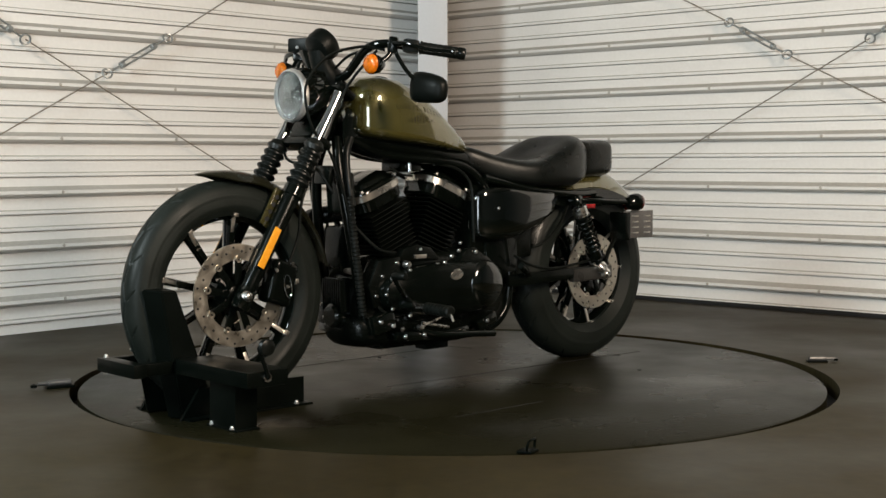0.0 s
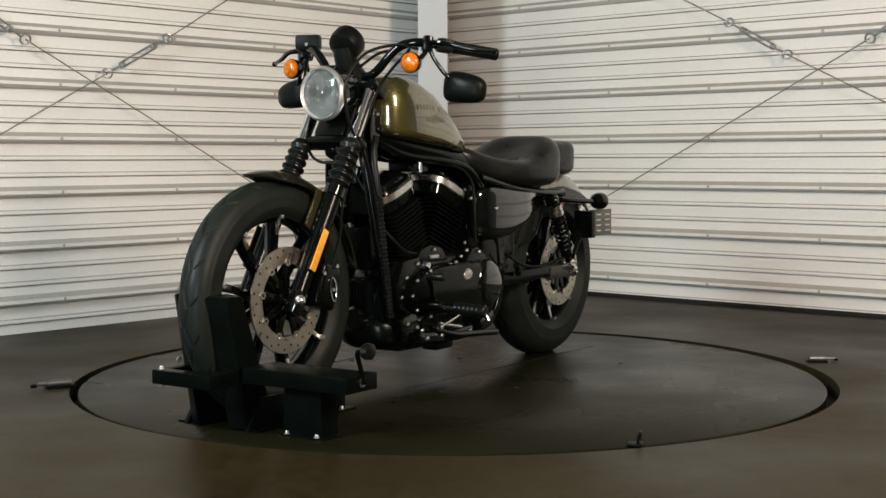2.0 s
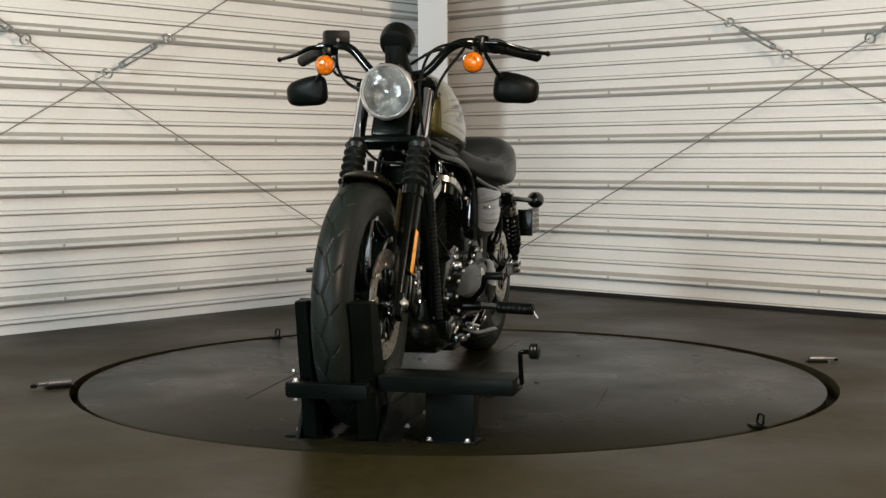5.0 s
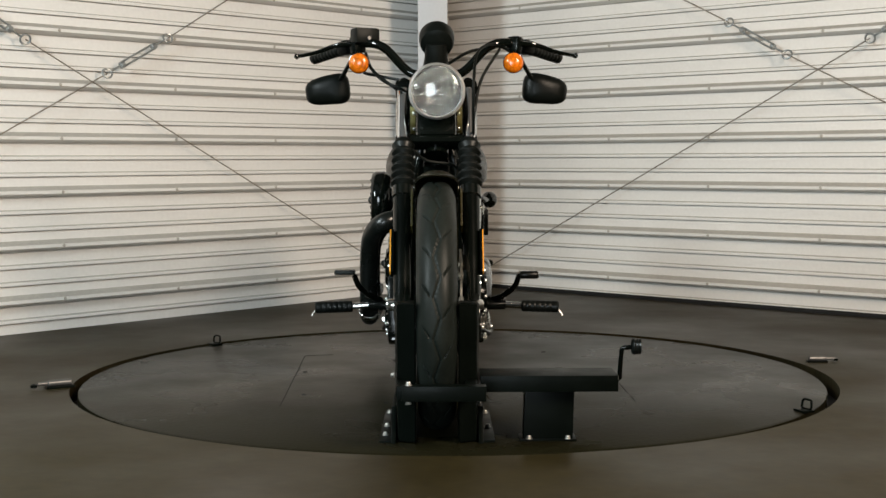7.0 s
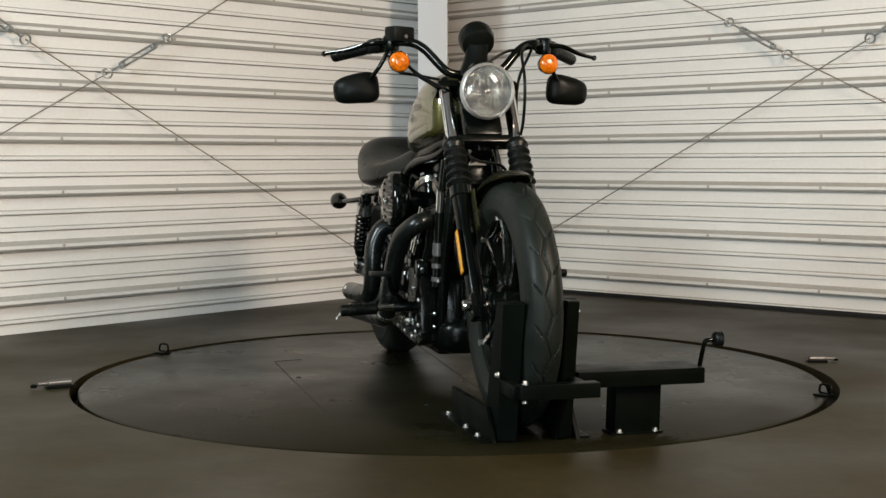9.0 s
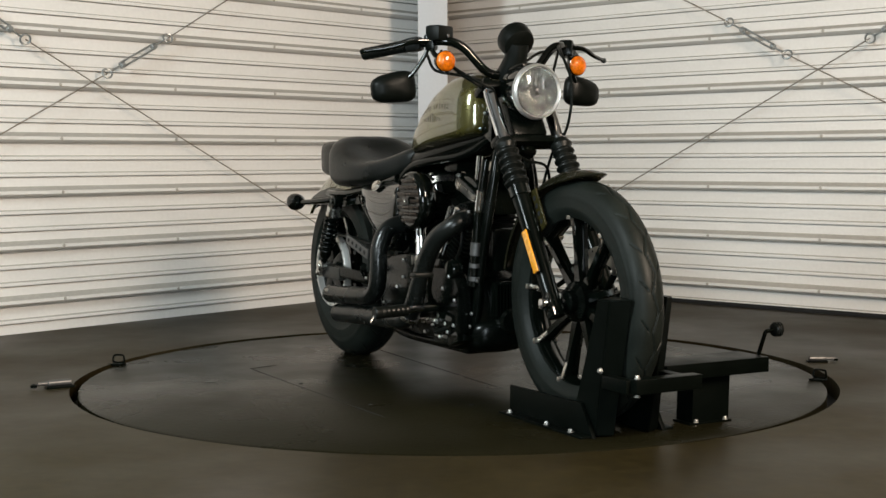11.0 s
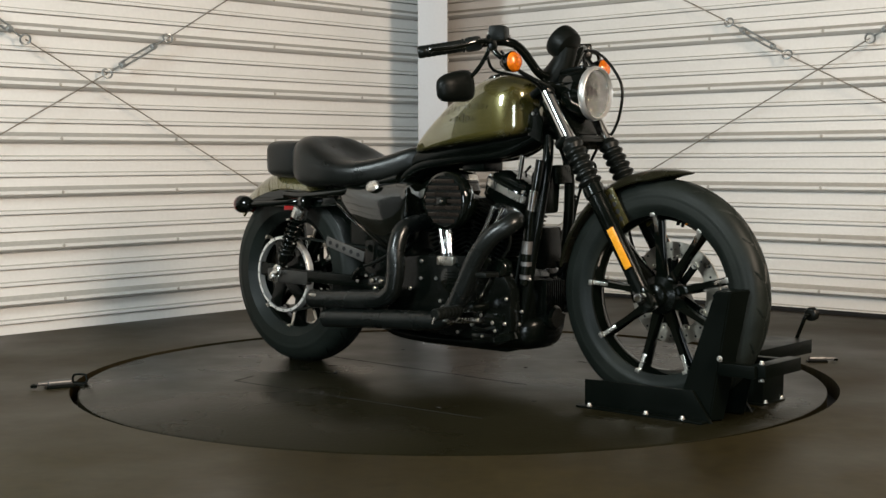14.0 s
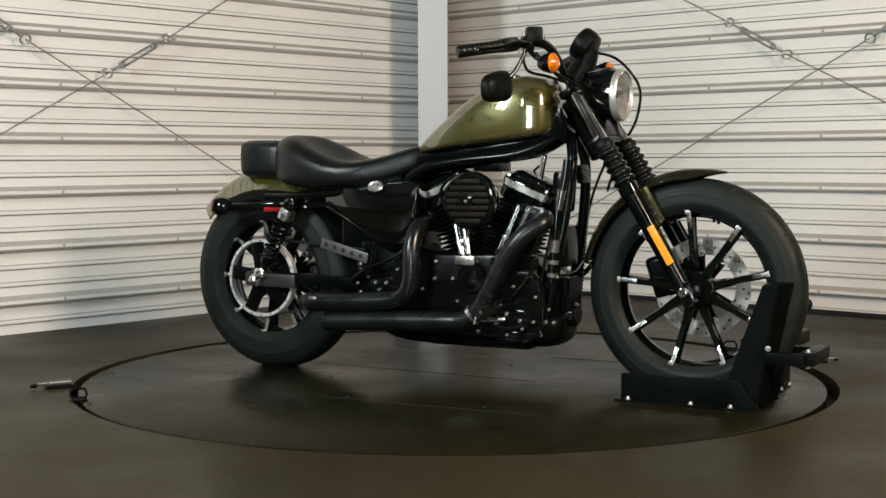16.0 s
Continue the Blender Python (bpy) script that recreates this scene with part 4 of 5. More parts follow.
# --- rear ---
part("rear_mudguard", guard(RA, 0.380, 0.09, 55, 139, 0.075), OLIVE, moto, "olive gold rear mudguard")
part("inner_guard", guard(RA, 0.362, 0.08, 20, 140, 0.05), SATIN, moto)
for s in (1, -1):
    st = part("mudguard_strut", plate(B(), [(-0.30, 0.62), (-0.30, 0.575), (-0.55, 0.55), (-0.70, 0.555), (-0.83, 0.552), (-0.85, 0.565), (-0.80, 0.588), (-0.74, 0.606), (-0.66, 0.617), (-0.58, 0.618), (-0.5, 0.612)], 0.014, Matrix.Translation((0, 0.105 * s, 0)), 0.004), BLACK, moto, "black mudguard strut")
    part("reflector", box(B(), (-0.60, 0.116 * s, 0.553), (0.075, 0.006, 0.015), 0.002), REFRED, st, "red strip reflector")
    ts = part("rear_turn_signal", lathe(B(), [(0, -0.05), (0.016, -0.047), (0.027, -0.032), (0.0315, -0.012), (0.031, 0.004), (0.03, 0.005)], V(-0.765, 0.203 * s, 0.566), (-1, 0.1 * s, 0), 24), BLACK, moto, "black bullet turn signal with a dark red lens")
    part("lens", lathe(B(), [(0.0305, 0.003), (0.029, 0.013), (0.02, 0.024), (0, 0.029)], V(-0.765, 0.203 * s, 0.566), (-1, 0.1 * s, 0), 24), REDLENS, ts, "dark red lens")
    part("stalk", tube(B(), [(-0.74, 0.2 * s, 0.566), (-0.66, 0.19 * s, 0.568), (-0.56, 0.168 * s, 0.575), (-0.51, 0.14 * s, 0.58)], 0.0095, 12, 4), BLACK, ts)
    # shock absorber
    a, b = V(-0.505, 0.148 * s, 0.575), V(-0.632, 0.148 * s, 0.335)
    d = (b - a).normalized()
    L = (b - a).length
    sh = part("shock_absorber", cyl(B(), a, b, 0.012, seg=14), SATIN, moto, "coil-over rear shock absorber")
    part("shroud", lathe(B(), [(0, 0.02), (0.026, 0.02), (0.0275, 0.03), (0.0275, 0.058), (0.02, 0.06)], a, d, 20), STEEL, sh)
    part("lower_body", lathe(B(), [(0, 0.175), (0.02, 0.175), (0.0215, 0.18), (0.0215, 0.225), (0.012, 0.24)], a, d, 20), BLACK, sh)
    hel = [a + d * (0.055 + 0.15 * k / 96) + (d.orthogonal().normalized() * math.cos(k * math.tau / 12) + d.cross(d.orthogonal()).normalized() * math.sin(k * math.tau / 12)) * 0.0245 for k in range(97)]
    part("coil_spring", tube(B(), hel, 0.0047, 7, 1), SATIN, sh)
    for e in (a, b):
        part("eye", lathe(B(), [(0, 0.02), (0.009, 0.021), (0.012, 0.016), (0.0205, 0.013), (0.0205, -0.02), (0, -0.02)], e, (0, s, 0), 18), BLACK if e is a else STEEL, sh)
    sw = part("swingarm", box(B(), (-0.43, 0.128 * s, 0.318), (0.50, 0.024, 0.042), 0.009, Matrix.Rotation(radians(1.5), 4, "Y")), SATIN, moto)
    part("axle_plate", box(B(), (-0.60, 0.1295 * s, 0.3135), (0.205, 0.029, 0.047), 0.008, Matrix.Rotation(radians(1.5), 4, "Y")), SWING, sw, "grey-black end of the swingarm, its sheen put into the colour")
    part("axle_nut", lathe(B(), [(0, 0.018), (0.007, 0.02), (0.012, 0.016), (0.0175, 0.014), (0.0175, 0.004), (0.023, 0.003), (0.023, 0)], V(-0.662, 0.142 * s, 0.311), (0, s, 0), 6 if s < 0 else 16), STEEL, sw)
part("tail_lamp", box(B(), (-0.925, 0, 0.545), (0.04, 0.06, 0.04), 0.014), REDLENS, moto)
# side-mounted plate carrier with bars in place of writing
pc = part("plate_carrier", box(B(), (-0.79, 0.19, 0.485), (0.145, 0.006, 0.098), 0.002, Matrix.Rotation(radians(-5), 4, "Z")), CARRIER, moto, "dull grey slotted number plate carrier")
sl0 = None
for i in range(2):
    for k in range(4):
        m = pose(-0.832 + i * 0.06, 0.19 - (-0.832 + i * 0.06 + 0.79) * 0.0875 + 0.0035, 0.455 + k * 0.02, 0, 0, -5)
        if sl0 is None:
            sl0 = part("slot", box(B(), (0, 0, 0), (0.03, 0.0024, 0.0055), 0), MACHINED, pc, smooth=False, m=m)
        else:
            again(sl0, m)
part("carrier_arm", box(B(), (-0.725, 0.16, 0.48), (0.03, 0.075, 0.1), 0.004), SATIN, pc)
part("carrier_arm", tube(B(), [(-0.72, 0.15, 0.45), (-0.68, 0.14, 0.38), (-0.662, 0.14, 0.33)], 0.008, 8, 3), SATIN, pc)

# --- engine ---
CK = V(0.175, 0, 0.27)
eng = part("engine", loft(B(), [section(x, w, z0, z1, 4, 4, seg=28, zw=0.5) for x, w, z0, z1 in ((0.43, 0.06, 0.2, 0.30), (0.415, 0.085, 0.16, 0.36), (0.34, 0.1, 0.135, 0.41), (0.2, 0.11, 0.13, 0.43), (0.02, 0.11, 0.135, 0.43), (-0.13, 0.105, 0.145, 0.43), (-0.21, 0.09, 0.18, 0.40), (-0.225, 0.06, 0.22, 0.36))]), CRINKLE, moto, "black V-twin engine with finned cylinders")
for nm, sg in (("front_cylinder", 1), ("rear_cylinder", -1)):
    ax = V(math.sin(radians(22.5)) * sg, 0, math.cos(radians(22.5)))
    R = frame_of(ax)
    R = Matrix.Rotation(radians(22.5) * sg, 4, "Y")
    cy = part(nm, cyl(B(), CK + ax * 0.11, CK + ax * 0.34, 0.058, seg=28), SATIN, eng, "finned black cylinder")
    f0 = None
    for k in range(13):
        s = 0.15 + k * 0.0145
        w = 0.148 if k < 9 else 0.158
        m = Matrix.Translation(CK + ax * s) @ R
        if k in (0, 9):
            f0 = part("cooling_fin", box(B(), (0, 0, 0), (w, w + 0.012, 0.0045), 0.0018, seg=1), FIN, cy, m=m)
            bm = bmesh.new()
            bm.from_mesh(f0.data)
            es = [e for e in bm.edges if abs((e.verts[0].co - e.verts[1].co).normalized().z) > 0.9]
            bmesh.ops.bevel(bm, geom=es, offset=0.03, segments=3, affect="EDGES", profile=0.5)
            bm.to_mesh(f0.data)
            bm.free()
        else:
            again(f0, m)
    rb = part("rocker_box", loft(B(), [[Matrix.Translation(CK + ax * 0.0) @ R @ V(px_, py_, s) for px_, py_ in [(0.094 * k * math.copysign(abs(math.cos(a)) ** 0.55, math.cos(a)), 0.082 * k * math.copysign(abs(math.sin(a)) ** 0.55, math.sin(a))) for a in (math.tau * j / 36 for j in range(36))]] for s, k in ((0.335, 0.9), (0.342, 0.97), (0.37, 0.98), (0.372, 1.0), (0.402, 0.99), (0.408, 0.94), (0.412, 0.8), (0.425, 0.72), (0.43, 0.6))]), BLACK, eng, "gloss black rocker box with a polished band")
    part("polished_band", loft(B(), [[Matrix.Translation(CK) @ R @ V(px_, py_, s) for px_, py_ in [((0.0945 * k) * math.copysign(abs(math.cos(a)) ** 0.55, math.cos(a)), (0.0825 * k) * math.copysign(abs(math.sin(a)) ** 0.55, math.sin(a))) for a in (math.tau * j / 36 for j in range(36))]] for s, k in ((0.376, 1.0), (0.377, 1.012), (0.397, 1.012), (0.398, 1.0))], cap=False), MACHINED, rb, "polished metal band")
    for sy in (1, -1):
        for q in (-0.07, 0.07):
            c = Matrix.Translation(CK) @ R @ V(q, 0.068 * sy, 0.405)
            part("bolt", lathe(B(), [(0, 0.008), (0.006, 0.008), (0.0075, 0)], c, ax, 8), STEEL, rb)
# right side: cam cover, pushrods, lifters
part("cam_cover", plate(B(), [(-0.11, 0.40), (-0.13, 0.28), (-0.09, 0.20), (0.1, 0.17), (0.34, 0.165), (0.41, 0.20), (0.41, 0.33), (0.36, 0.40), (0.25, 0.425), (0.05, 0.42)], 0.05, Matrix.Translation((0, -0.125, 0)), 0.012), CRINKLE, eng)
tc_ = part("timer_cover", lathe(B(), [(0, 0.012), (0.025, 0.012), (0.035, 0.009), (0.045, 0.009), (0.05, 0.002), (0.051, -0.01)], (0.178, -0.152, 0.352), (0, -1, 0), 32), BLACK, eng, "round gloss black timer cover")
bm = B()
for k in range(-2, 3):
    box(bm, (0.178, -0.165, 0.352 + k * 0.009), (0.05 - 0.006 * abs(k), 0.002, 0.003), 0.0005)
part("rib", bm, SATIN, tc_)
for (x0, z0, x1, z1) in ((0.105, 0.525, 0.145, 0.405), (0.135, 0.535, 0.165, 0.41), (0.325, 0.58, 0.265, 0.425), (0.365, 0.575, 0.292, 0.42)):
    pt = part("pushrod_tube", cyl(B(), (x0, -0.125, z0), (x1, -0.145, z1), 0.0105, seg=14), CHROME, eng, "chrome pushrod tube")
    d = (V(x0, -0.125, z0) - V(x1, -0.145, z1)).normalized()
    part("seal", cyl(B(), V(x1, -0.145, z1) + d * 0.0, V(x1, -0.145, z1) + d * 0.018, 0.0145, seg=14, bev=0.002), BLACK, pt)
    part("clip", cyl(B(), V(x1, -0.145, z1) + d * 0.055, V(x1, -0.145, z1) + d * 0.066, 0.0125, seg=14), STEEL, pt)
for x in (0.155, 0.28):
    lb_ = part("lifter_block", box(B(), (x, -0.145, 0.405), (0.07, 0.035, 0.03), 0.006), MACHINED if x < 0.2 else BLACK, eng)
# air cleaner
AC = V(0.187, -0.145, 0.594)
ac = part("air_cleaner", lathe(B(), [(0, 0), (0.07, 0), (0.082, 0.006), (0.0905, 0.02), (0.0905, 0.045), (0.086, 0.056), (0.079, 0.06), (0.077, 0.056), (0.0, 0.055)], AC, (0, -1, 0), 48), BLACK, moto, "round black air cleaner with louvres")
for k in range(-3, 4):
    z = k * 0.0205
    w = 2 * math.sqrt(max(0.0005, 0.077 ** 2 - z * z)) - 0.008
    part("louvre", box(B(), (AC.x, AC.y - 0.059, AC.z + z), (w, 0.008, 0.0125), 0.003, Matrix.Rotation(radians(18), 4, "X")), LOUVRE, ac)
part("centre_badge", box(B(), (AC.x, AC.y - 0.066, AC.z), (0.04, 0.006, 0.024), 0.008), BLACK, ac)
part("screw", lathe(B(), [(0, 0.004), (0.004, 0.004), (0.006, 0.001), (0.006, 0)], AC + V(0, -0.069, 0), (0, -1, 0), 8), STEEL, ac)
part("intake", cyl(B(), (0.187, -0.15, 0.594), (0.175, 0, 0.56), 0.04, seg=20), SATIN, eng)
# exhaust
e1 = part("exhaust_pipe", tube(B(), [(0.30, -0.07, 0.56), (0.40, -0.12, 0.545), (0.425, -0.165, 0.53), (0.375, -0.197, 0.492), (0.325, -0.208, 0.43), (0.275, -0.213, 0.335), (0.235, -0.215, 0.265), (0.19, -0.216, 0.228), (0.12, -0.217, 0.219), (-0.05, -0.219, 0.214)], 0.0285, 20, 6), PIPE, moto, "matt black exhaust pipe")
part("silencer", tube(B(), [(0.16, -0.217, 0.221), (0.10, -0.217, 0.218), (-0.1, -0.219, 0.209), (-0.32, -0.222, 0.196)], [0.028, 0.031, 0.031, 0.031], 20, 5, hollow=0.88), PIPE, e1, "matt black silencer with an open end")
e2 = part("exhaust_pipe", tube(B(), [(0.0, -0.07, 0.52), (0.0, -0.13, 0.515), (-0.005, -0.185, 0.495), (-0.006, -0.212, 0.44), (-0.004, -0.217, 0.37), (-0.02, -0.218, 0.305), (-0.07, -0.219, 0.275), (-0.13, -0.22, 0.27)], 0.0285, 20, 6), PIPE, moto, "matt black exhaust pipe")
part("silencer", tube(B(), [(-0.06, -0.219, 0.277), (-0.13, -0.22, 0.27), (-0.25, -0.222, 0.263), (-0.385, -0.224, 0.257)], [0.0285, 0.031, 0.031, 0.031], 20, 5, hollow=0.88), PIPE, e2, "matt black silencer with an open end")
for q in ((-0.355, -0.224, 0.272),):
    part("badge", box(B(), q, (0.03, 0.062, 0.012), 0.004), MACHINED, e2, "small bright badge")
part("clamp", lathe(B(), [(0.0315, -0.008), (0.034, -0.007), (0.034, 0.007), (0.0315, 0.008)], (0.215, -0.215, 0.245), (-0.75, 0, -0.65), 20, closed=True), STEEL, e1)
# perforated bracket and oil tank on the right
bk = part("perforated_bracket", box(B(), (-0.285, -0.165, 0.425), (0.185, 0.006, 0.034), 0.003, Matrix.Rotation(radians(15), 4, "Y")), DARKSTEEL, moto, "grey bracket with a row of holes")
bm = B()
for k in range(5):
    f = -0.07 + k * 0.034
    lathe(bm, [(0, 0.0042), (0.0075, 0.0042), (0.0075, 0.002)], V(-0.285 + f * 0.966, -0.165, 0.425 - f * 0.259), (0, -1, 0), 12)
part("hole", bm, GAP, bk)
OIL = [(-0.022, 0.600, 0.640), (-0.03, 0.50, 0.648), (-0.05, 0.448, 0.652), (-0.085, 0.418, 0.654), (-0.13, 0.412, 0.654), (-0.18, 0.43, 0.652), (-0.235, 0.464, 0.65), (-0.30, 0.505, 0.645), (-0.36, 0.54, 0.638), (-0.405, 0.566, 0.628), (-0.425, 0.585, 0.618)]
rows = []
for x, z0, z1 in OIL:
    fat = 0.060 * max(0.3, 1 - abs((x + 0.15) / 0.27) ** 3)
    rows.append(section(x, fat, z0, z1, 5 if x < -0.28 else 2.1, 2.2, seg=36, zw=0.66, y=-0.09))
ot = part("oil_tank", loft(B(), rows), COVER, moto, "gloss black oil tank under the seat", angle=75)
part("filler_cap", lathe(B(), [(0, 0.004), (0.012, 0.0045), (0.013, 0.0025), (0.019, 0.0035), (0.024, 0.0)], (0, 0, 0), (0, 0, 1), 28), MACHINED, ot, "bright oval filler cap", m=Matrix.Translation((-0.178, -0.143, 0.636)) @ Matrix.Rotation(radians(64), 4, "X") @ Matrix.Diagonal((1.25, 0.85, 1, 1)))
sc_ = part("side_cover", loft(B(), [section(x, w, z0, z1, 6, 5, seg=32, zw=0.5, y=0.09) for x, w, z0, z1 in ((-0.05, 0.014, 0.49, 0.59), (-0.06, 0.028, 0.47, 0.615), (-0.085, 0.042, 0.455, 0.625), (-0.13, 0.054, 0.45, 0.63), (-0.19, 0.063, 0.455, 0.628), (-0.24, 0.066, 0.466, 0.625), (-0.31, 0.064, 0.49, 0.62), (-0.39, 0.058, 0.53, 0.612), (-0.42, 0.04, 0.56, 0.603))]), COVER, moto, "gloss black battery side cover", angle=60)
part("inner_box", box(B(), (-0.2, 0, 0.51), (0.30, 0.17, 0.26), 0.02), SATIN, moto)
part("gearbox", box(B(), (-0.19, 0, 0.36), (0.16, 0.2, 0.2), 0.03), SATIN, moto)
# left side: primary cover, derby cover
pcv = part("primary_cover", loft(B(), [[V(0.12 + 0.25 * k * math.copysign(abs(math.cos(a)) ** 0.72, math.cos(a)) - (1 - k) * 0.03, yy, 0.305 + (0.086 * k - 0.012 * math.cos(a)) * math.copysign(abs(math.sin(a)) ** 0.8, math.sin(a))) for a in (math.tau * j / 48 for j in range(48))] for yy, k in ((0.08, 1.0), (0.135, 1.0), (0.152, 0.97), (0.158, 0.9), (0.166, 0.8), (0.171, 0.68))]), SATIN, eng, "satin black primary cover")
dc = part("derby_cover", lathe(B(), [(0, 0.020), (0.035, 0.0185), (0.058, 0.014), (0.070, 0.008), (0.077, -0.002), (0.078, -0.03)], (-0.048, 0.165, 0.315), (0, 1, 0), 40), COVER, eng, "gloss black round derby cover")
part("badge", lathe(B(), [(0, 0.005), (0.013, 0.0045), (0.0165, 0.0)], (0, 0, 0), (0, 1, 0), 24), MACHINED, pcv, "bright oval inspection cap", m=Matrix.Translation((0.087, 0.168, 0.352)) @ Matrix.Rotation(radians(8), 4, "Y") @ Matrix.Diagonal((1.9, 1, 1.15, 1)))
part("top_cover", plate(B(), [(0.10, 0.40), (0.28, 0.40), (0.255, 0.44), (0.20, 0.452), (0.14, 0.44)], 0.04, Matrix.Translation((0, 0.085, 0)), 0.008), CRINKLE, eng)
part("badge", box(B(), (0.189, 0.108, 0.413), (0.052, 0.005, 0.013), 0.002), MACHINED, eng, "bright bar badge")
part("front_cover", plate(B(), [(0.28, 0.25), (0.39, 0.26), (0.41, 0.33), (0.37, 0.41), (0.28, 0.42)], 0.06, Matrix.Translation((0, 0.09, 0)), 0.012), CRINKLE, eng)
part("sensor_cover", lathe(B(), [(0, 0.012), (0.024, 0.011), (0.03, 0.004), (0.031, -0.02)], (0.365, -0.145, 0.392), (0, -1, 0), 24), BLACK, eng)
part("master_cylinder", cyl(B(), (0.20, -0.165, 0.222), (0.30, -0.165, 0.228), 0.009, seg=12, bev=0.002), STEEL, eng, "bright brake master cylinder")
part("master_cap", lathe(B(), [(0, 0.02), (0.012, 0.02), (0.016, 0.01), (0.016, 0)], (0.275, -0.165, 0.262), (0.2, -0.6, 0.8), 14), STEEL, eng)
part("linkage_rod", cyl(B(), (0.24, 0.165, 0.195), (0.13, 0.165, 0.225), 0.004, seg=8), STEEL, eng)
part("rod_end", lathe(B(), [(0, -0.01), (0.009, -0.008), (0.011, 0), (0.009, 0.008), (0, 0.01)], (0.24, 0.165, 0.195), (0, 1, 0), 12), STEEL, eng)
part("oil_filter", cyl(B(), (0.40, 0.0, 0.235), (0.475, 0.0, 0.235), 0.038, seg=28, bev=0.008), BLACK, eng)
part("oil_pan", box(B(), (0.16, 0, 0.138), (0.36, 0.16, 0.03), 0.01), SATIN, eng)
part("sump_lug", box(B(), (0.10, 0.06, 0.125), (0.10, 0.06, 0.04), 0.01), SATIN, eng)
# bolts
b0 = None
BOLTS_R = [(0.046, 0.345), (0.111, 0.348), (0.127, 0.277), (-0.09, 0.37), (-0.10, 0.25), (-0.01, 0.205), (0.10, 0.19), (0.20, 0.185), (0.30, 0.18), (0.351, 0.20), (0.389, 0.224), (0.395, 0.30), (0.36, 0.37), (0.25, 0.40), (0.05, 0.40), (0.235, 0.30), (0.30, 0.26), (0.32, 0.33), (0.0, 0.31)]
for x, z in BOLTS_R:
    m = Matrix.Translation((x, -0.1505, z))
    if b0 is None:
        b0 = part("bolt", lathe(B(), [(0, 0.007), (0.004, 0.0075), (0.0062, 0.005), (0.0062, 0)], (0, 0, 0), (0, -1, 0), 8), STEEL, eng, m=m)
    else:
        again(b0, m)
for a in range(0, 360, 30):
    c, s = math.cos(radians(a)), math.sin(radians(a))
    again(b0, Matrix.Translation((0.12 + 0.244 * math.copysign(abs(c) ** 0.72, c), 0.146, 0.305 + 0.08 * math.copysign(abs(s) ** 0.8, s))) @ Matrix.Rotation(math.pi, 4, "Z"))
for x, y, z in ((0.189, 0.106, 0.437), (0.30, 0.121, 0.40), (0.385, 0.121, 0.30), (0.36, 0.121, 0.36), (0.42, 0.09, 0.245), (0.36, 0.11, 0.19), (0.28, 0.11, 0.165), (0.20, 0.11, 0.16), (0.06, 0.11, 0.165), (-0.1, 0.115, 0.2), (0.31, 0.121, 0.27), (0.40, 0.064, 0.815), (0.43, 0.064, 0.86), (-0.12, 0.147, 0.56), (0.02, 0.11, 0.45)):
    again(b0, Matrix.Translation((x, y, z)) @ Matrix.Rotation(math.pi, 4, "Z"))
for x, y, z in ((0.40, -0.064, 0.815), (0.43, -0.064, 0.86), (0.445, -0.10, 0.36), (0.42, -0.106, 0.26), (0.41, -0.106, 0.22), (-0.05, -0.17, 0.47), (-0.24, -0.15, 0.32), (-0.2, -0.15, 0.34), (-0.16, -0.15, 0.30)):
    again(b0, Matrix.Translation((x, y, z)))
# engine mounts, horn and lines between tank and cylinders
part("engine_mount", box(B(), (0.175, 0, 0.70), (0.09, 0.10, 0.035), 0.008), SATIN, eng)
part("mount_bolt", cyl(B(), (0.19, 0.055, 0.68), (0.19, 0.055, 0.74), 0.0075, seg=10), CHROME, eng)
part("mount_bolt", cyl(B(), (0.37, -0.06, 0.66), (0.385, -0.06, 0.735), 0.009, seg=10, bev=0.002), CHROME, eng)
part("sprocket_cover", plate(B(), [(0.06, 0.38), (-0.1, 0.37), (-0.06, 0.41), (-0.02, 0.435), (0.01, 0.43)], 0.03, Matrix.Translation((0, 0.125, 0)), 0.006), CRINKLE, eng)
for P in ([(0.10, 0.08, 0.71), (0.02, 0.10, 0.69), (-0.025, 0.115, 0.64), (-0.03, 0.12, 0.54), (-0.035, 0.12, 0.45)],
          [(0.40, 0.095, 0.31), (0.36, 0.12, 0.255), (0.30, 0.13, 0.235), (0.24, 0.13, 0.26)],
          [(0.44, -0.09, 0.60), (0.42, -0.10, 0.48), (0.40, -0.105, 0.38), (0.38, -0.11, 0.25)],
          [(-0.20, 0.14, 0.40), (-0.28, 0.15, 0.36), (-0.4, 0.15, 0.345), (-0.6, 0.13, 0.36)]):
    part("hose", tube(B(), P, 0.005, 8, 5), PLASTIC, eng)
part("oil_line", tube(B(), [(0.472, -0.088, 0.72), (0.462, -0.096, 0.64), (0.446, -0.10, 0.56)], 0.012, 14, 4), BLACK, moto)
part("oil_line_sleeve", cyl(B(), (0.4595, -0.0985, 0.63), (0.4475, -0.0995, 0.565), 0.0135, seg=16, bev=0.002), CHROME, moto, "chrome sleeve on the oil line")
part("oil_line_cover", cyl(B(), (0.445, -0.10, 0.57), (0.425, -0.105, 0.34), 0.0145, seg=14, bev=0.003), BLACK, moto)
part("sleeve", cyl(B(), (0.4375, -0.1025, 0.475), (0.4335, -0.1035, 0.435), 0.0165, seg=16, bev=0.002), CARRIER, moto, "dull steel sleeve on the oil line")
for z in (0.36, 0.40):
    part("hose_clip", cyl(B(), (0.429 + (z - 0.36) * 0.09, -0.1045, z), (0.43 + (z - 0.36) * 0.09, -0.1045, z + 0.012), 0.017, seg=14), CARRIER, moto)

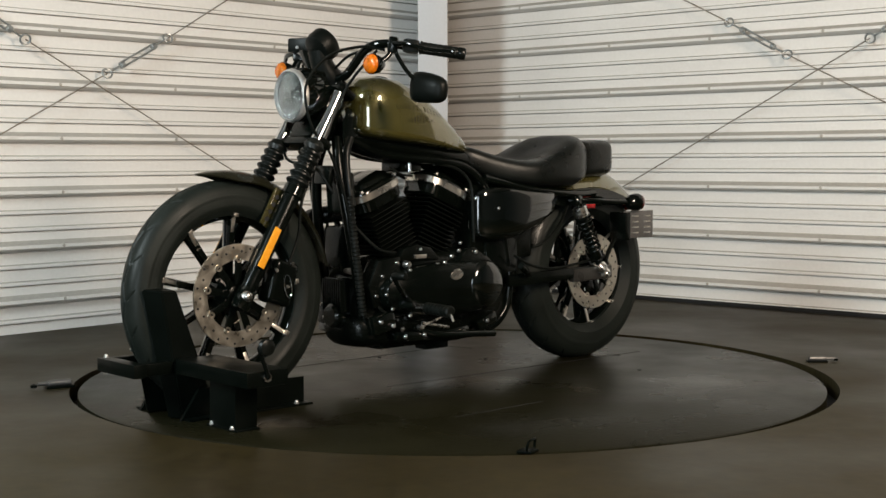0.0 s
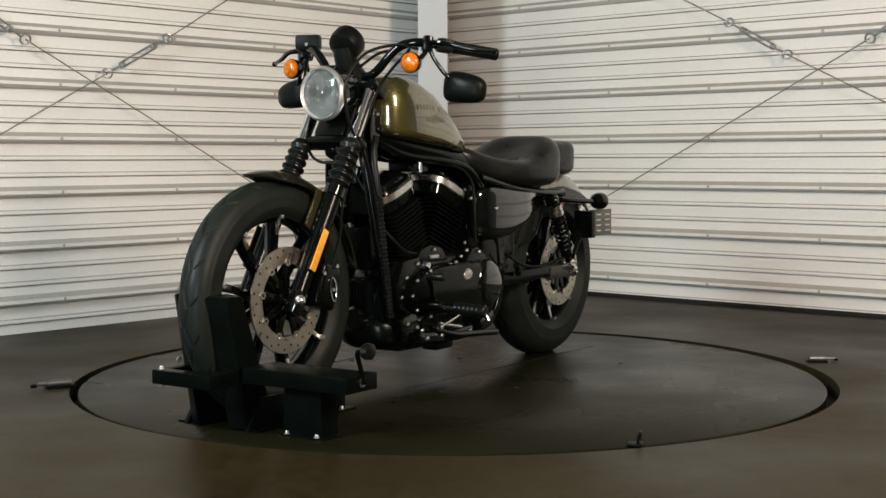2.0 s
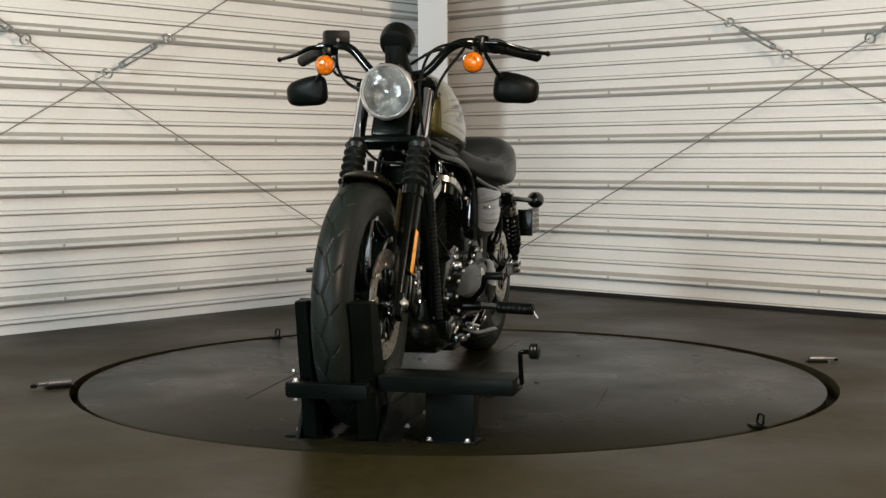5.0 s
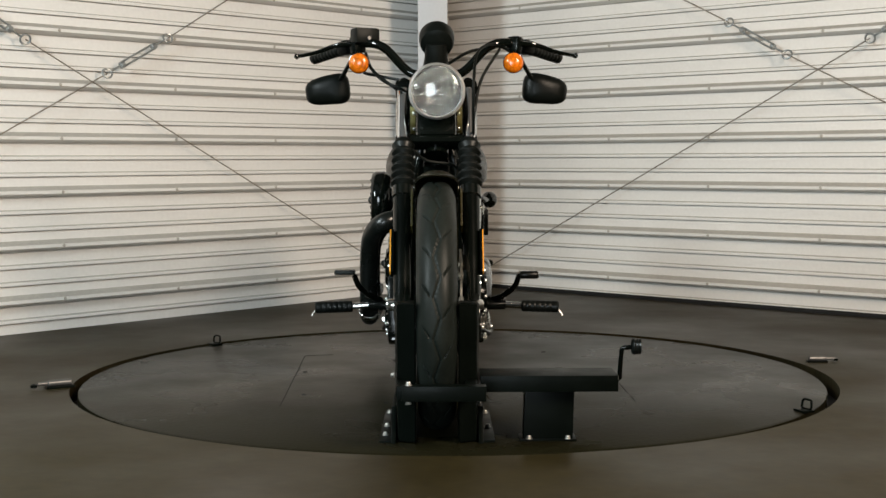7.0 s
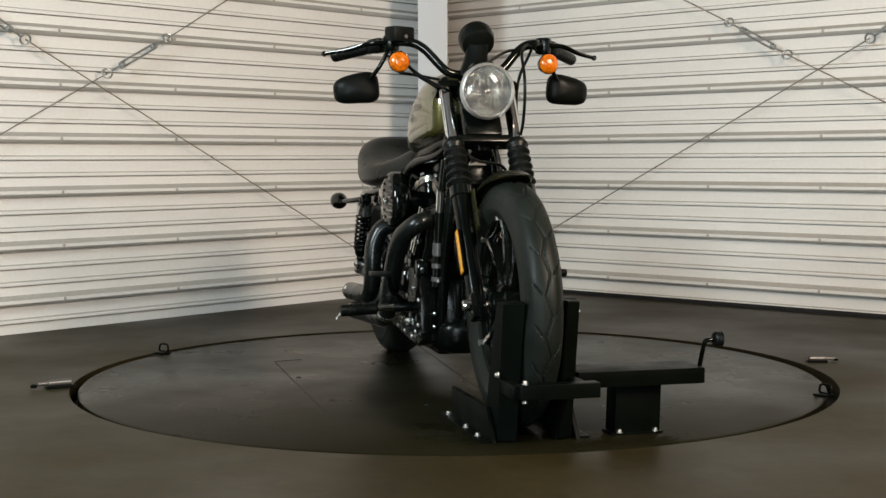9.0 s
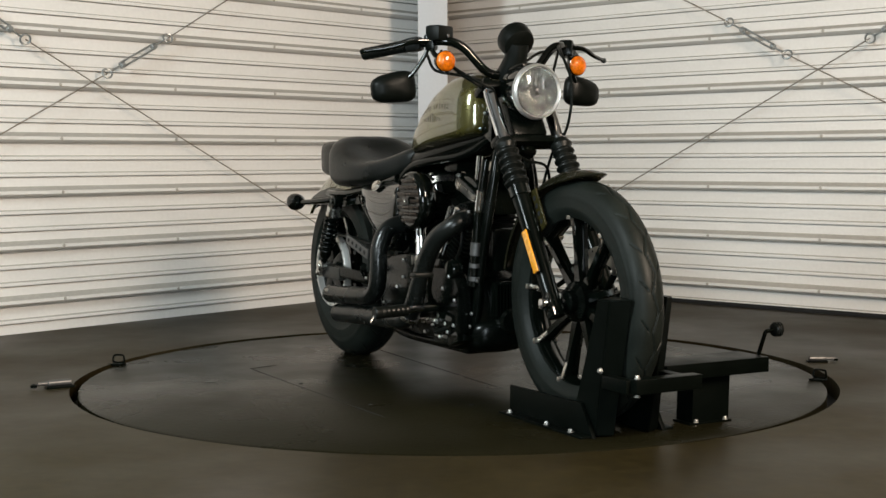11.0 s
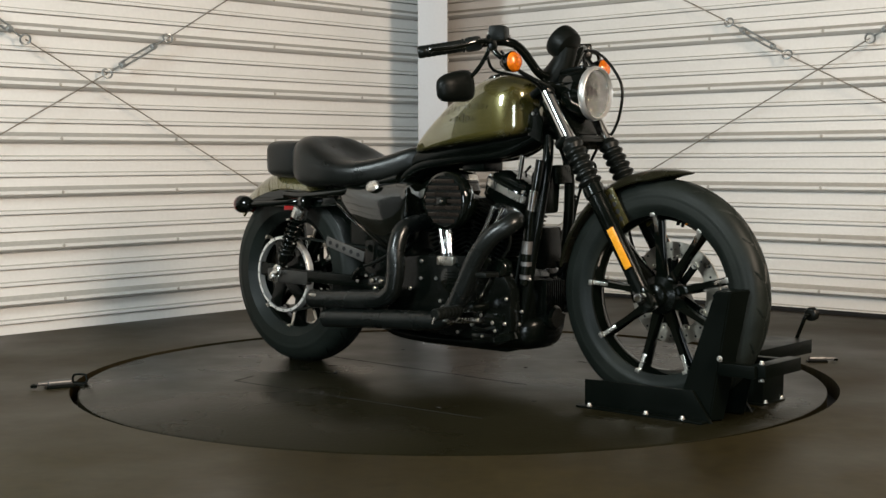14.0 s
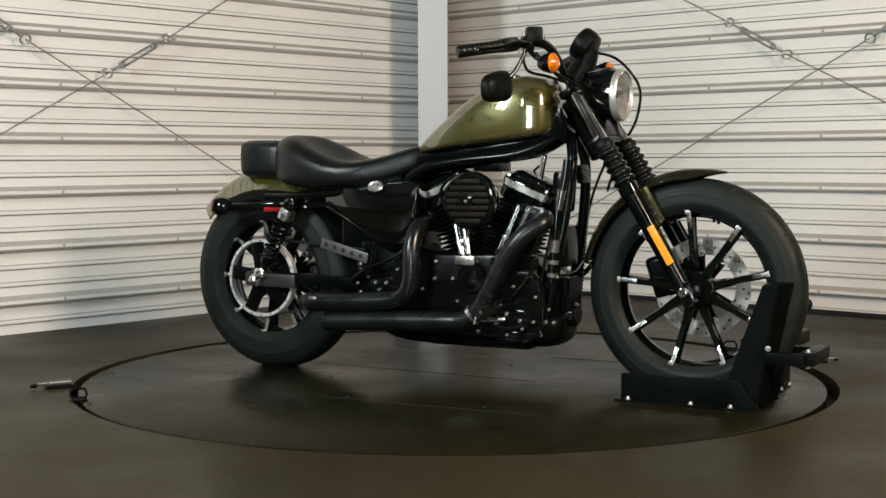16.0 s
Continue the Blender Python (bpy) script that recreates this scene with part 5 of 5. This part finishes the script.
for P, r in (([(0.40, -0.10, 0.24), (0.36, -0.15, 0.215), (0.31, -0.165, 0.20), (0.27, -0.16, 0.205)], 0.007),
             ([(0.42, -0.06, 0.56), (0.39, -0.115, 0.52), (0.385, -0.125, 0.46), (0.36, -0.13, 0.42)], 0.005),
             ([(0.44, 0.085, 0.52), (0.40, 0.11, 0.47), (0.36, 0.12, 0.44), (0.30, 0.115, 0.43)], 0.005),
             ([(0.16, -0.10, 0.66), (0.10, -0.105, 0.67), (0.05, -0.10, 0.64), (0.03, -0.09, 0.60)], 0.005),
             ([(0.30, 0.09, 0.70), (0.26, 0.10, 0.675), (0.21, 0.095, 0.67)], 0.004),
             ([(-0.06, -0.14, 0.44), (-0.1, -0.155, 0.41), (-0.16, -0.15, 0.385), (-0.22, -0.14, 0.37)], 0.006),
             ([(-0.30, 0.13, 0.42), (-0.36, 0.14, 0.44), (-0.44, 0.13, 0.50), (-0.5, 0.11, 0.56)], 0.005)):
    part("hose", tube(B(), P, r, 8, 5), PLASTIC, eng)
for c, s_, t_ in (((0.335, -0.135, 0.235), (0.10, 0.05, 0.05), 8), ((0.37, -0.12, 0.185), (0.07, 0.06, 0.045), -20), ((0.30, -0.13, 0.175), (0.09, 0.045, 0.03), 0), ((0.36, 0.11, 0.215), (0.09, 0.05, 0.06), 12), ((0.25, 0.12, 0.165), (0.14, 0.05, 0.03), -4), ((0.06, 0.11, 0.16), (0.12, 0.05, 0.03), 4), ((-0.08, 0.12, 0.185), (0.09, 0.04, 0.04), 20), ((-0.15, -0.135, 0.315), (0.09, 0.03, 0.05), 0), ((-0.06, -0.12, 0.19), (0.16, 0.04, 0.03), 6)):
    part("bracket", box(B(), c, s_, 0.008, Matrix.Rotation(radians(t_), 4, "Y")), BLACK, eng)
for x, y, z, ry_ in ((0.30, -0.152, 0.245, 0), (0.345, -0.152, 0.225, 0), (0.265, -0.155, 0.215, 0), (-0.13, -0.152, 0.325, 0), (-0.17, -0.152, 0.325, 0), (-0.05, -0.142, 0.192, 0)):
    again(b0, Matrix.Translation((x, y, z)) @ Matrix.Scale(1.3, 4))
for x, y, z in ((0.38, 0.137, 0.22), (0.33, 0.137, 0.205), (0.21, 0.147, 0.168), (0.29, 0.147, 0.168), (0.03, 0.137, 0.163), (-0.07, 0.142, 0.19)):
    again(b0, Matrix.Translation((x, y, z)) @ Matrix.Rotation(math.pi, 4, "Z") @ Matrix.Scale(1.2, 4))

pr = []
for k in range(30):
    pr += [(0.0105, k * 0.0125), (0.0135, k * 0.0125 + 0.003), (0.0135, k * 0.0125 + 0.008), (0.0105, k * 0.0125 + 0.011)]
part("wiring_conduit", lathe(B(), pr, (0.425, 0.108, 0.24), (0.042, -0.018, 0.40), 14), GAITER, moto, "ribbed black wiring conduit beside the down tube")
part("wiring_conduit", tube(B(), [(0.452, 0.095, 0.58), (0.462, 0.085, 0.66), (0.455, 0.07, 0.74), (0.43, 0.06, 0.79)], 0.0115, 12, 5), GAITER, moto)
part("crankcase_nose", loft(B(), [section(x, w, z0, z1, 3, 2.6, seg=28, zw=0.5) for x, w, z0, z1 in ((0.452, 0.03, 0.175, 0.22), (0.444, 0.065, 0.155, 0.235), (0.42, 0.095, 0.138, 0.245), (0.38, 0.11, 0.13, 0.24), (0.33, 0.11, 0.13, 0.22))]), SATIN, eng, "black crankcase nose", angle=60)
for x, y, z in ((0.143, 0.136, 0.387), (0.112, 0.136, 0.392), (0.083, 0.136, 0.41), (0.055, 0.14, 0.428), (0.228, 0.13, 0.378), (0.24, 0.13, 0.28), (0.279, 0.12, 0.19), (0.253, 0.128, 0.172), (-0.02, 0.141, 0.42), (0.33, 0.121, 0.31)):
    again(b0, Matrix.Translation((x, y, z)) @ Matrix.Rotation(math.pi, 4, "Z") @ Matrix.Scale(1.15, 4))
part("switch_sender", lathe(B(), [(0, 0.02), (0.009, 0.02), (0.012, 0.014), (0.0135, 0.0)], (0.262, 0.12, 0.392), (0, 1, 0), 14), STEEL, eng, "bright switch sender")

# --- foot controls ---
for s in (1, -1):
    fp = part("footrest", lathe(B(), [(0, 0), (0.015, 0), (0.0185, 0.004)] + [q for k in range(6) for q in ((0.0185, 0.01 + k * 0.016), (0.0178, 0.012 + k * 0.016), (0.0178, 0.014 + k * 0.016), (0.0185, 0.016 + k * 0.016))] + [(0.0185, 0.112), (0.015, 0.116), (0, 0.116)], (0.30, 0.262 * s, 0.268), (0.03, s, -0.03), 18), GAITER, moto, "black rubber footrest on a chrome clevis")
    part("clevis", cyl(B(), (0.30, 0.205 * s, 0.272), (0.30, 0.265 * s, 0.268), 0.0105, seg=12, bev=0.002), CHROME, fp)
    part("mount", tube(B(), [(0.31, 0.11 * s, 0.27), (0.31, 0.16 * s, 0.272), (0.30, 0.21 * s, 0.272)], 0.016, 12, 3), SATIN, fp)
    part("feeler_pin", cyl(B(), (0.302, 0.372 * s, 0.262), (0.305, 0.39 * s, 0.238), 0.003, seg=8), STEEL, fp)
    nm = "gear_lever" if s > 0 else "brake_pedal"
    gl_ = part(nm, tube(B(), [(0.30, 0.175 * s, 0.285), (0.33, 0.20 * s, 0.30), (0.385, 0.235 * s, 0.335), (0.42, 0.248 * s, 0.372)], [0.012, 0.010, 0.0085, 0.0085], 10, 5), BLACK, moto)
    if s > 0:
        part("toe_peg", lathe(B(), [(0, 0), (0.010, 0), (0.012, 0.004), (0.012, 0.052), (0.009, 0.056), (0, 0.056)], (0.42, 0.25, 0.374), (0, 1, 0), 14), GAITER, gl_)
    else:
        part("pedal_pad", box(B(), (0.422, -0.277, 0.384), (0.042, 0.062, 0.014), 0.005), GAITER, gl_)
part("side_stand", tube(B(), [(0.24, 0.13, 0.19), (0.16, 0.16, 0.165), (0.0, 0.175, 0.155), (-0.07, 0.18, 0.15)], 0.0115, 10, 4), BLACK, moto, "folded side stand")
part("stand_spring", cyl(B(), (0.22, 0.15, 0.205), (0.12, 0.165, 0.185), 0.006, seg=10), STEEL, moto)
for P in ([(-0.26, 0.15, 0.33), (-0.23, 0.17, 0.345), (-0.19, 0.185, 0.365)], [(-0.26, -0.15, 0.33), (-0.23, -0.17, 0.345), (-0.19, -0.185, 0.365)]):
    part("pillion_peg_mount", tube(B(), P, 0.011, 10, 3), SATIN, moto)

# ---- wheel chock ----
ch = thing("wheel_chock", "black steel wheel chock bolted to the turntable, with a crank handle", "wheel chock")
for s in (1, -1):
    part("rail", plate(B(), [(0.66, 0.0), (1.08, 0.0), (1.02, 0.085), (0.66, 0.08)], 0.012, Matrix.Translation((0, 0.112 * s, 0.0)), 0.002), STANDBLK, ch, "low side rail plate")
    part("rail_foot", box(B(), (0.86, 0.128 * s, 0.003), (0.42, 0.04, 0.006), 0.001), STANDBLK, ch)
    top = [(1.162, 0.054), (1.125, 0.100), (1.082, 0.108), (1.085, 0.054)]
    foot = [(1.085, 0.054), (1.065, 0.100), (0.955, 0.108), (0.955, 0.054)]
    bm = loft(B(), [[V(x, y * s, 0.003) for x, y in foot], [V(x, y * s, 0.368 - (y - 0.054) * 0.1) for x, y in top]])
    bmesh.ops.bevel(bm, geom=bm.edges[:], offset=0.003, segments=2, affect="EDGES")
    part("jaw", bm, STANDBLK, ch, "slanted upright jaw beside the wheel")
    part("arm", box(B(), (1.145, 0.085 * s, 0.15), (0.11, 0.03, 0.035), 0.003), STANDBLK, ch)
part("crossbar", box(B(), (1.205, 0.017, 0.152), (0.04, 0.206, 0.038), 0.003), STANDBLK, ch, "square steel crossbar before the wheel")
part("beam", box(B(), (1.025, 0.285, 0.154), (0.13, 0.35, 0.042), 0.003), STANDBLK, ch, "flat beam that reaches out to the crank")
part("post", plate(B(), [(0.222, 0.006), (0.348, 0.006), (0.352, 0.135), (0.226, 0.135)], 0.07, Matrix.Translation((1.02, 0, 0)) @ Matrix.Rotation(radians(90), 4, "Z"), 0.002), STANDBLK, ch)
part("post_foot", box(B(), (1.02, 0.285, 0.003), (0.075, 0.145, 0.006), 0.001), STANDBLK, ch)
cr = part("crank", tube(B(), [(1.03, 0.44, 0.158), (1.03, 0.468, 0.158), (1.035, 0.47, 0.175), (1.055, 0.471, 0.225), (1.06, 0.474, 0.24), (1.062, 0.49, 0.243), (1.063, 0.515, 0.244)], 0.0062, 10, 5), SATIN, ch, "bent crank handle with a black knob")
part("knob", lathe(B(), [(0, -0.012), (0.016, -0.011)] + [(0.0215 if k % 2 else 0.019, -0.009 + 0.004 * k) for k in range(6)] + [(0.014, 0.014), (0, 0.015)], (1.063, 0.507, 0.245), (0, 1, 0), 10), GAITER, cr)
part("nut", cyl(B(), (1.03, 0.455, 0.158), (1.03, 0.467, 0.158), 0.012, seg=8), STEEL, cr)
k0 = None
for x, y, z, up in ((0.689, -0.135, 0.006, 1), (0.882, -0.135, 0.006, 1), (1.0, -0.135, 0.006, 1), (0.7, 0.135, 0.006, 1), (0.9, 0.135, 0.006, 1), (1.055, 0.235, 0.006, 1), (1.055, 0.335, 0.006, 1), (0.985, 0.335, 0.006, 1), (1.205, -0.07, 0.171, 1), (1.205, -0.07, 0.1245, 1), (1.05, 0.072, 0.2, 0), (1.06, 0.108, 0.15, 0), (1.03, 0.108, 0.15, 0), (1.1, -0.108, 0.18, 0)):
    m = Matrix.Translation((x, y, z)) @ (Matrix.Identity(4) if up else Matrix.Rotation(radians(-90 if y > 0 else 90), 4, "X"))
    if k0 is None:
        k0 = part("bolt", lathe(B(), [(0, 0.009), (0.0045, 0.009), (0.006, 0.007), (0.006, 0.002), (0.0085, 0.0015), (0.0085, 0)], (0, 0, 0), (0, 0, 1), 8), SCREW, ch, m=m)
    else:
        again(k0, m)


# ---- motion ----
TURN = [(0, 222.45), (2, 236.20), (4, 249.95), (6.5, 267.19), (9, 284.13), (11.5, 301.73), (14, 318.98), (16, 332.41)]


def motions():
    """The turntable turns with all that stands on it."""
    rows, rows_off = [], []
    t = 0.0
    while t <= 16.01:
        a = float(np.interp(t, [q[0] for q in TURN], [q[1] for q in TURN]))
        rows.append((t, pose(0, 0, 0, 0, 0, a)))
        rows_off.append((t, pose(0, 0, 0, 0, 0, a) @ pose(0, BY, 0)))
        t += 0.5
    walk(turntable, rows)
    walk(moto, rows_off)
    if "wheel_chock" in bpy.data.objects:
        walk(bpy.data.objects["wheel_chock"], rows_off)


motions()
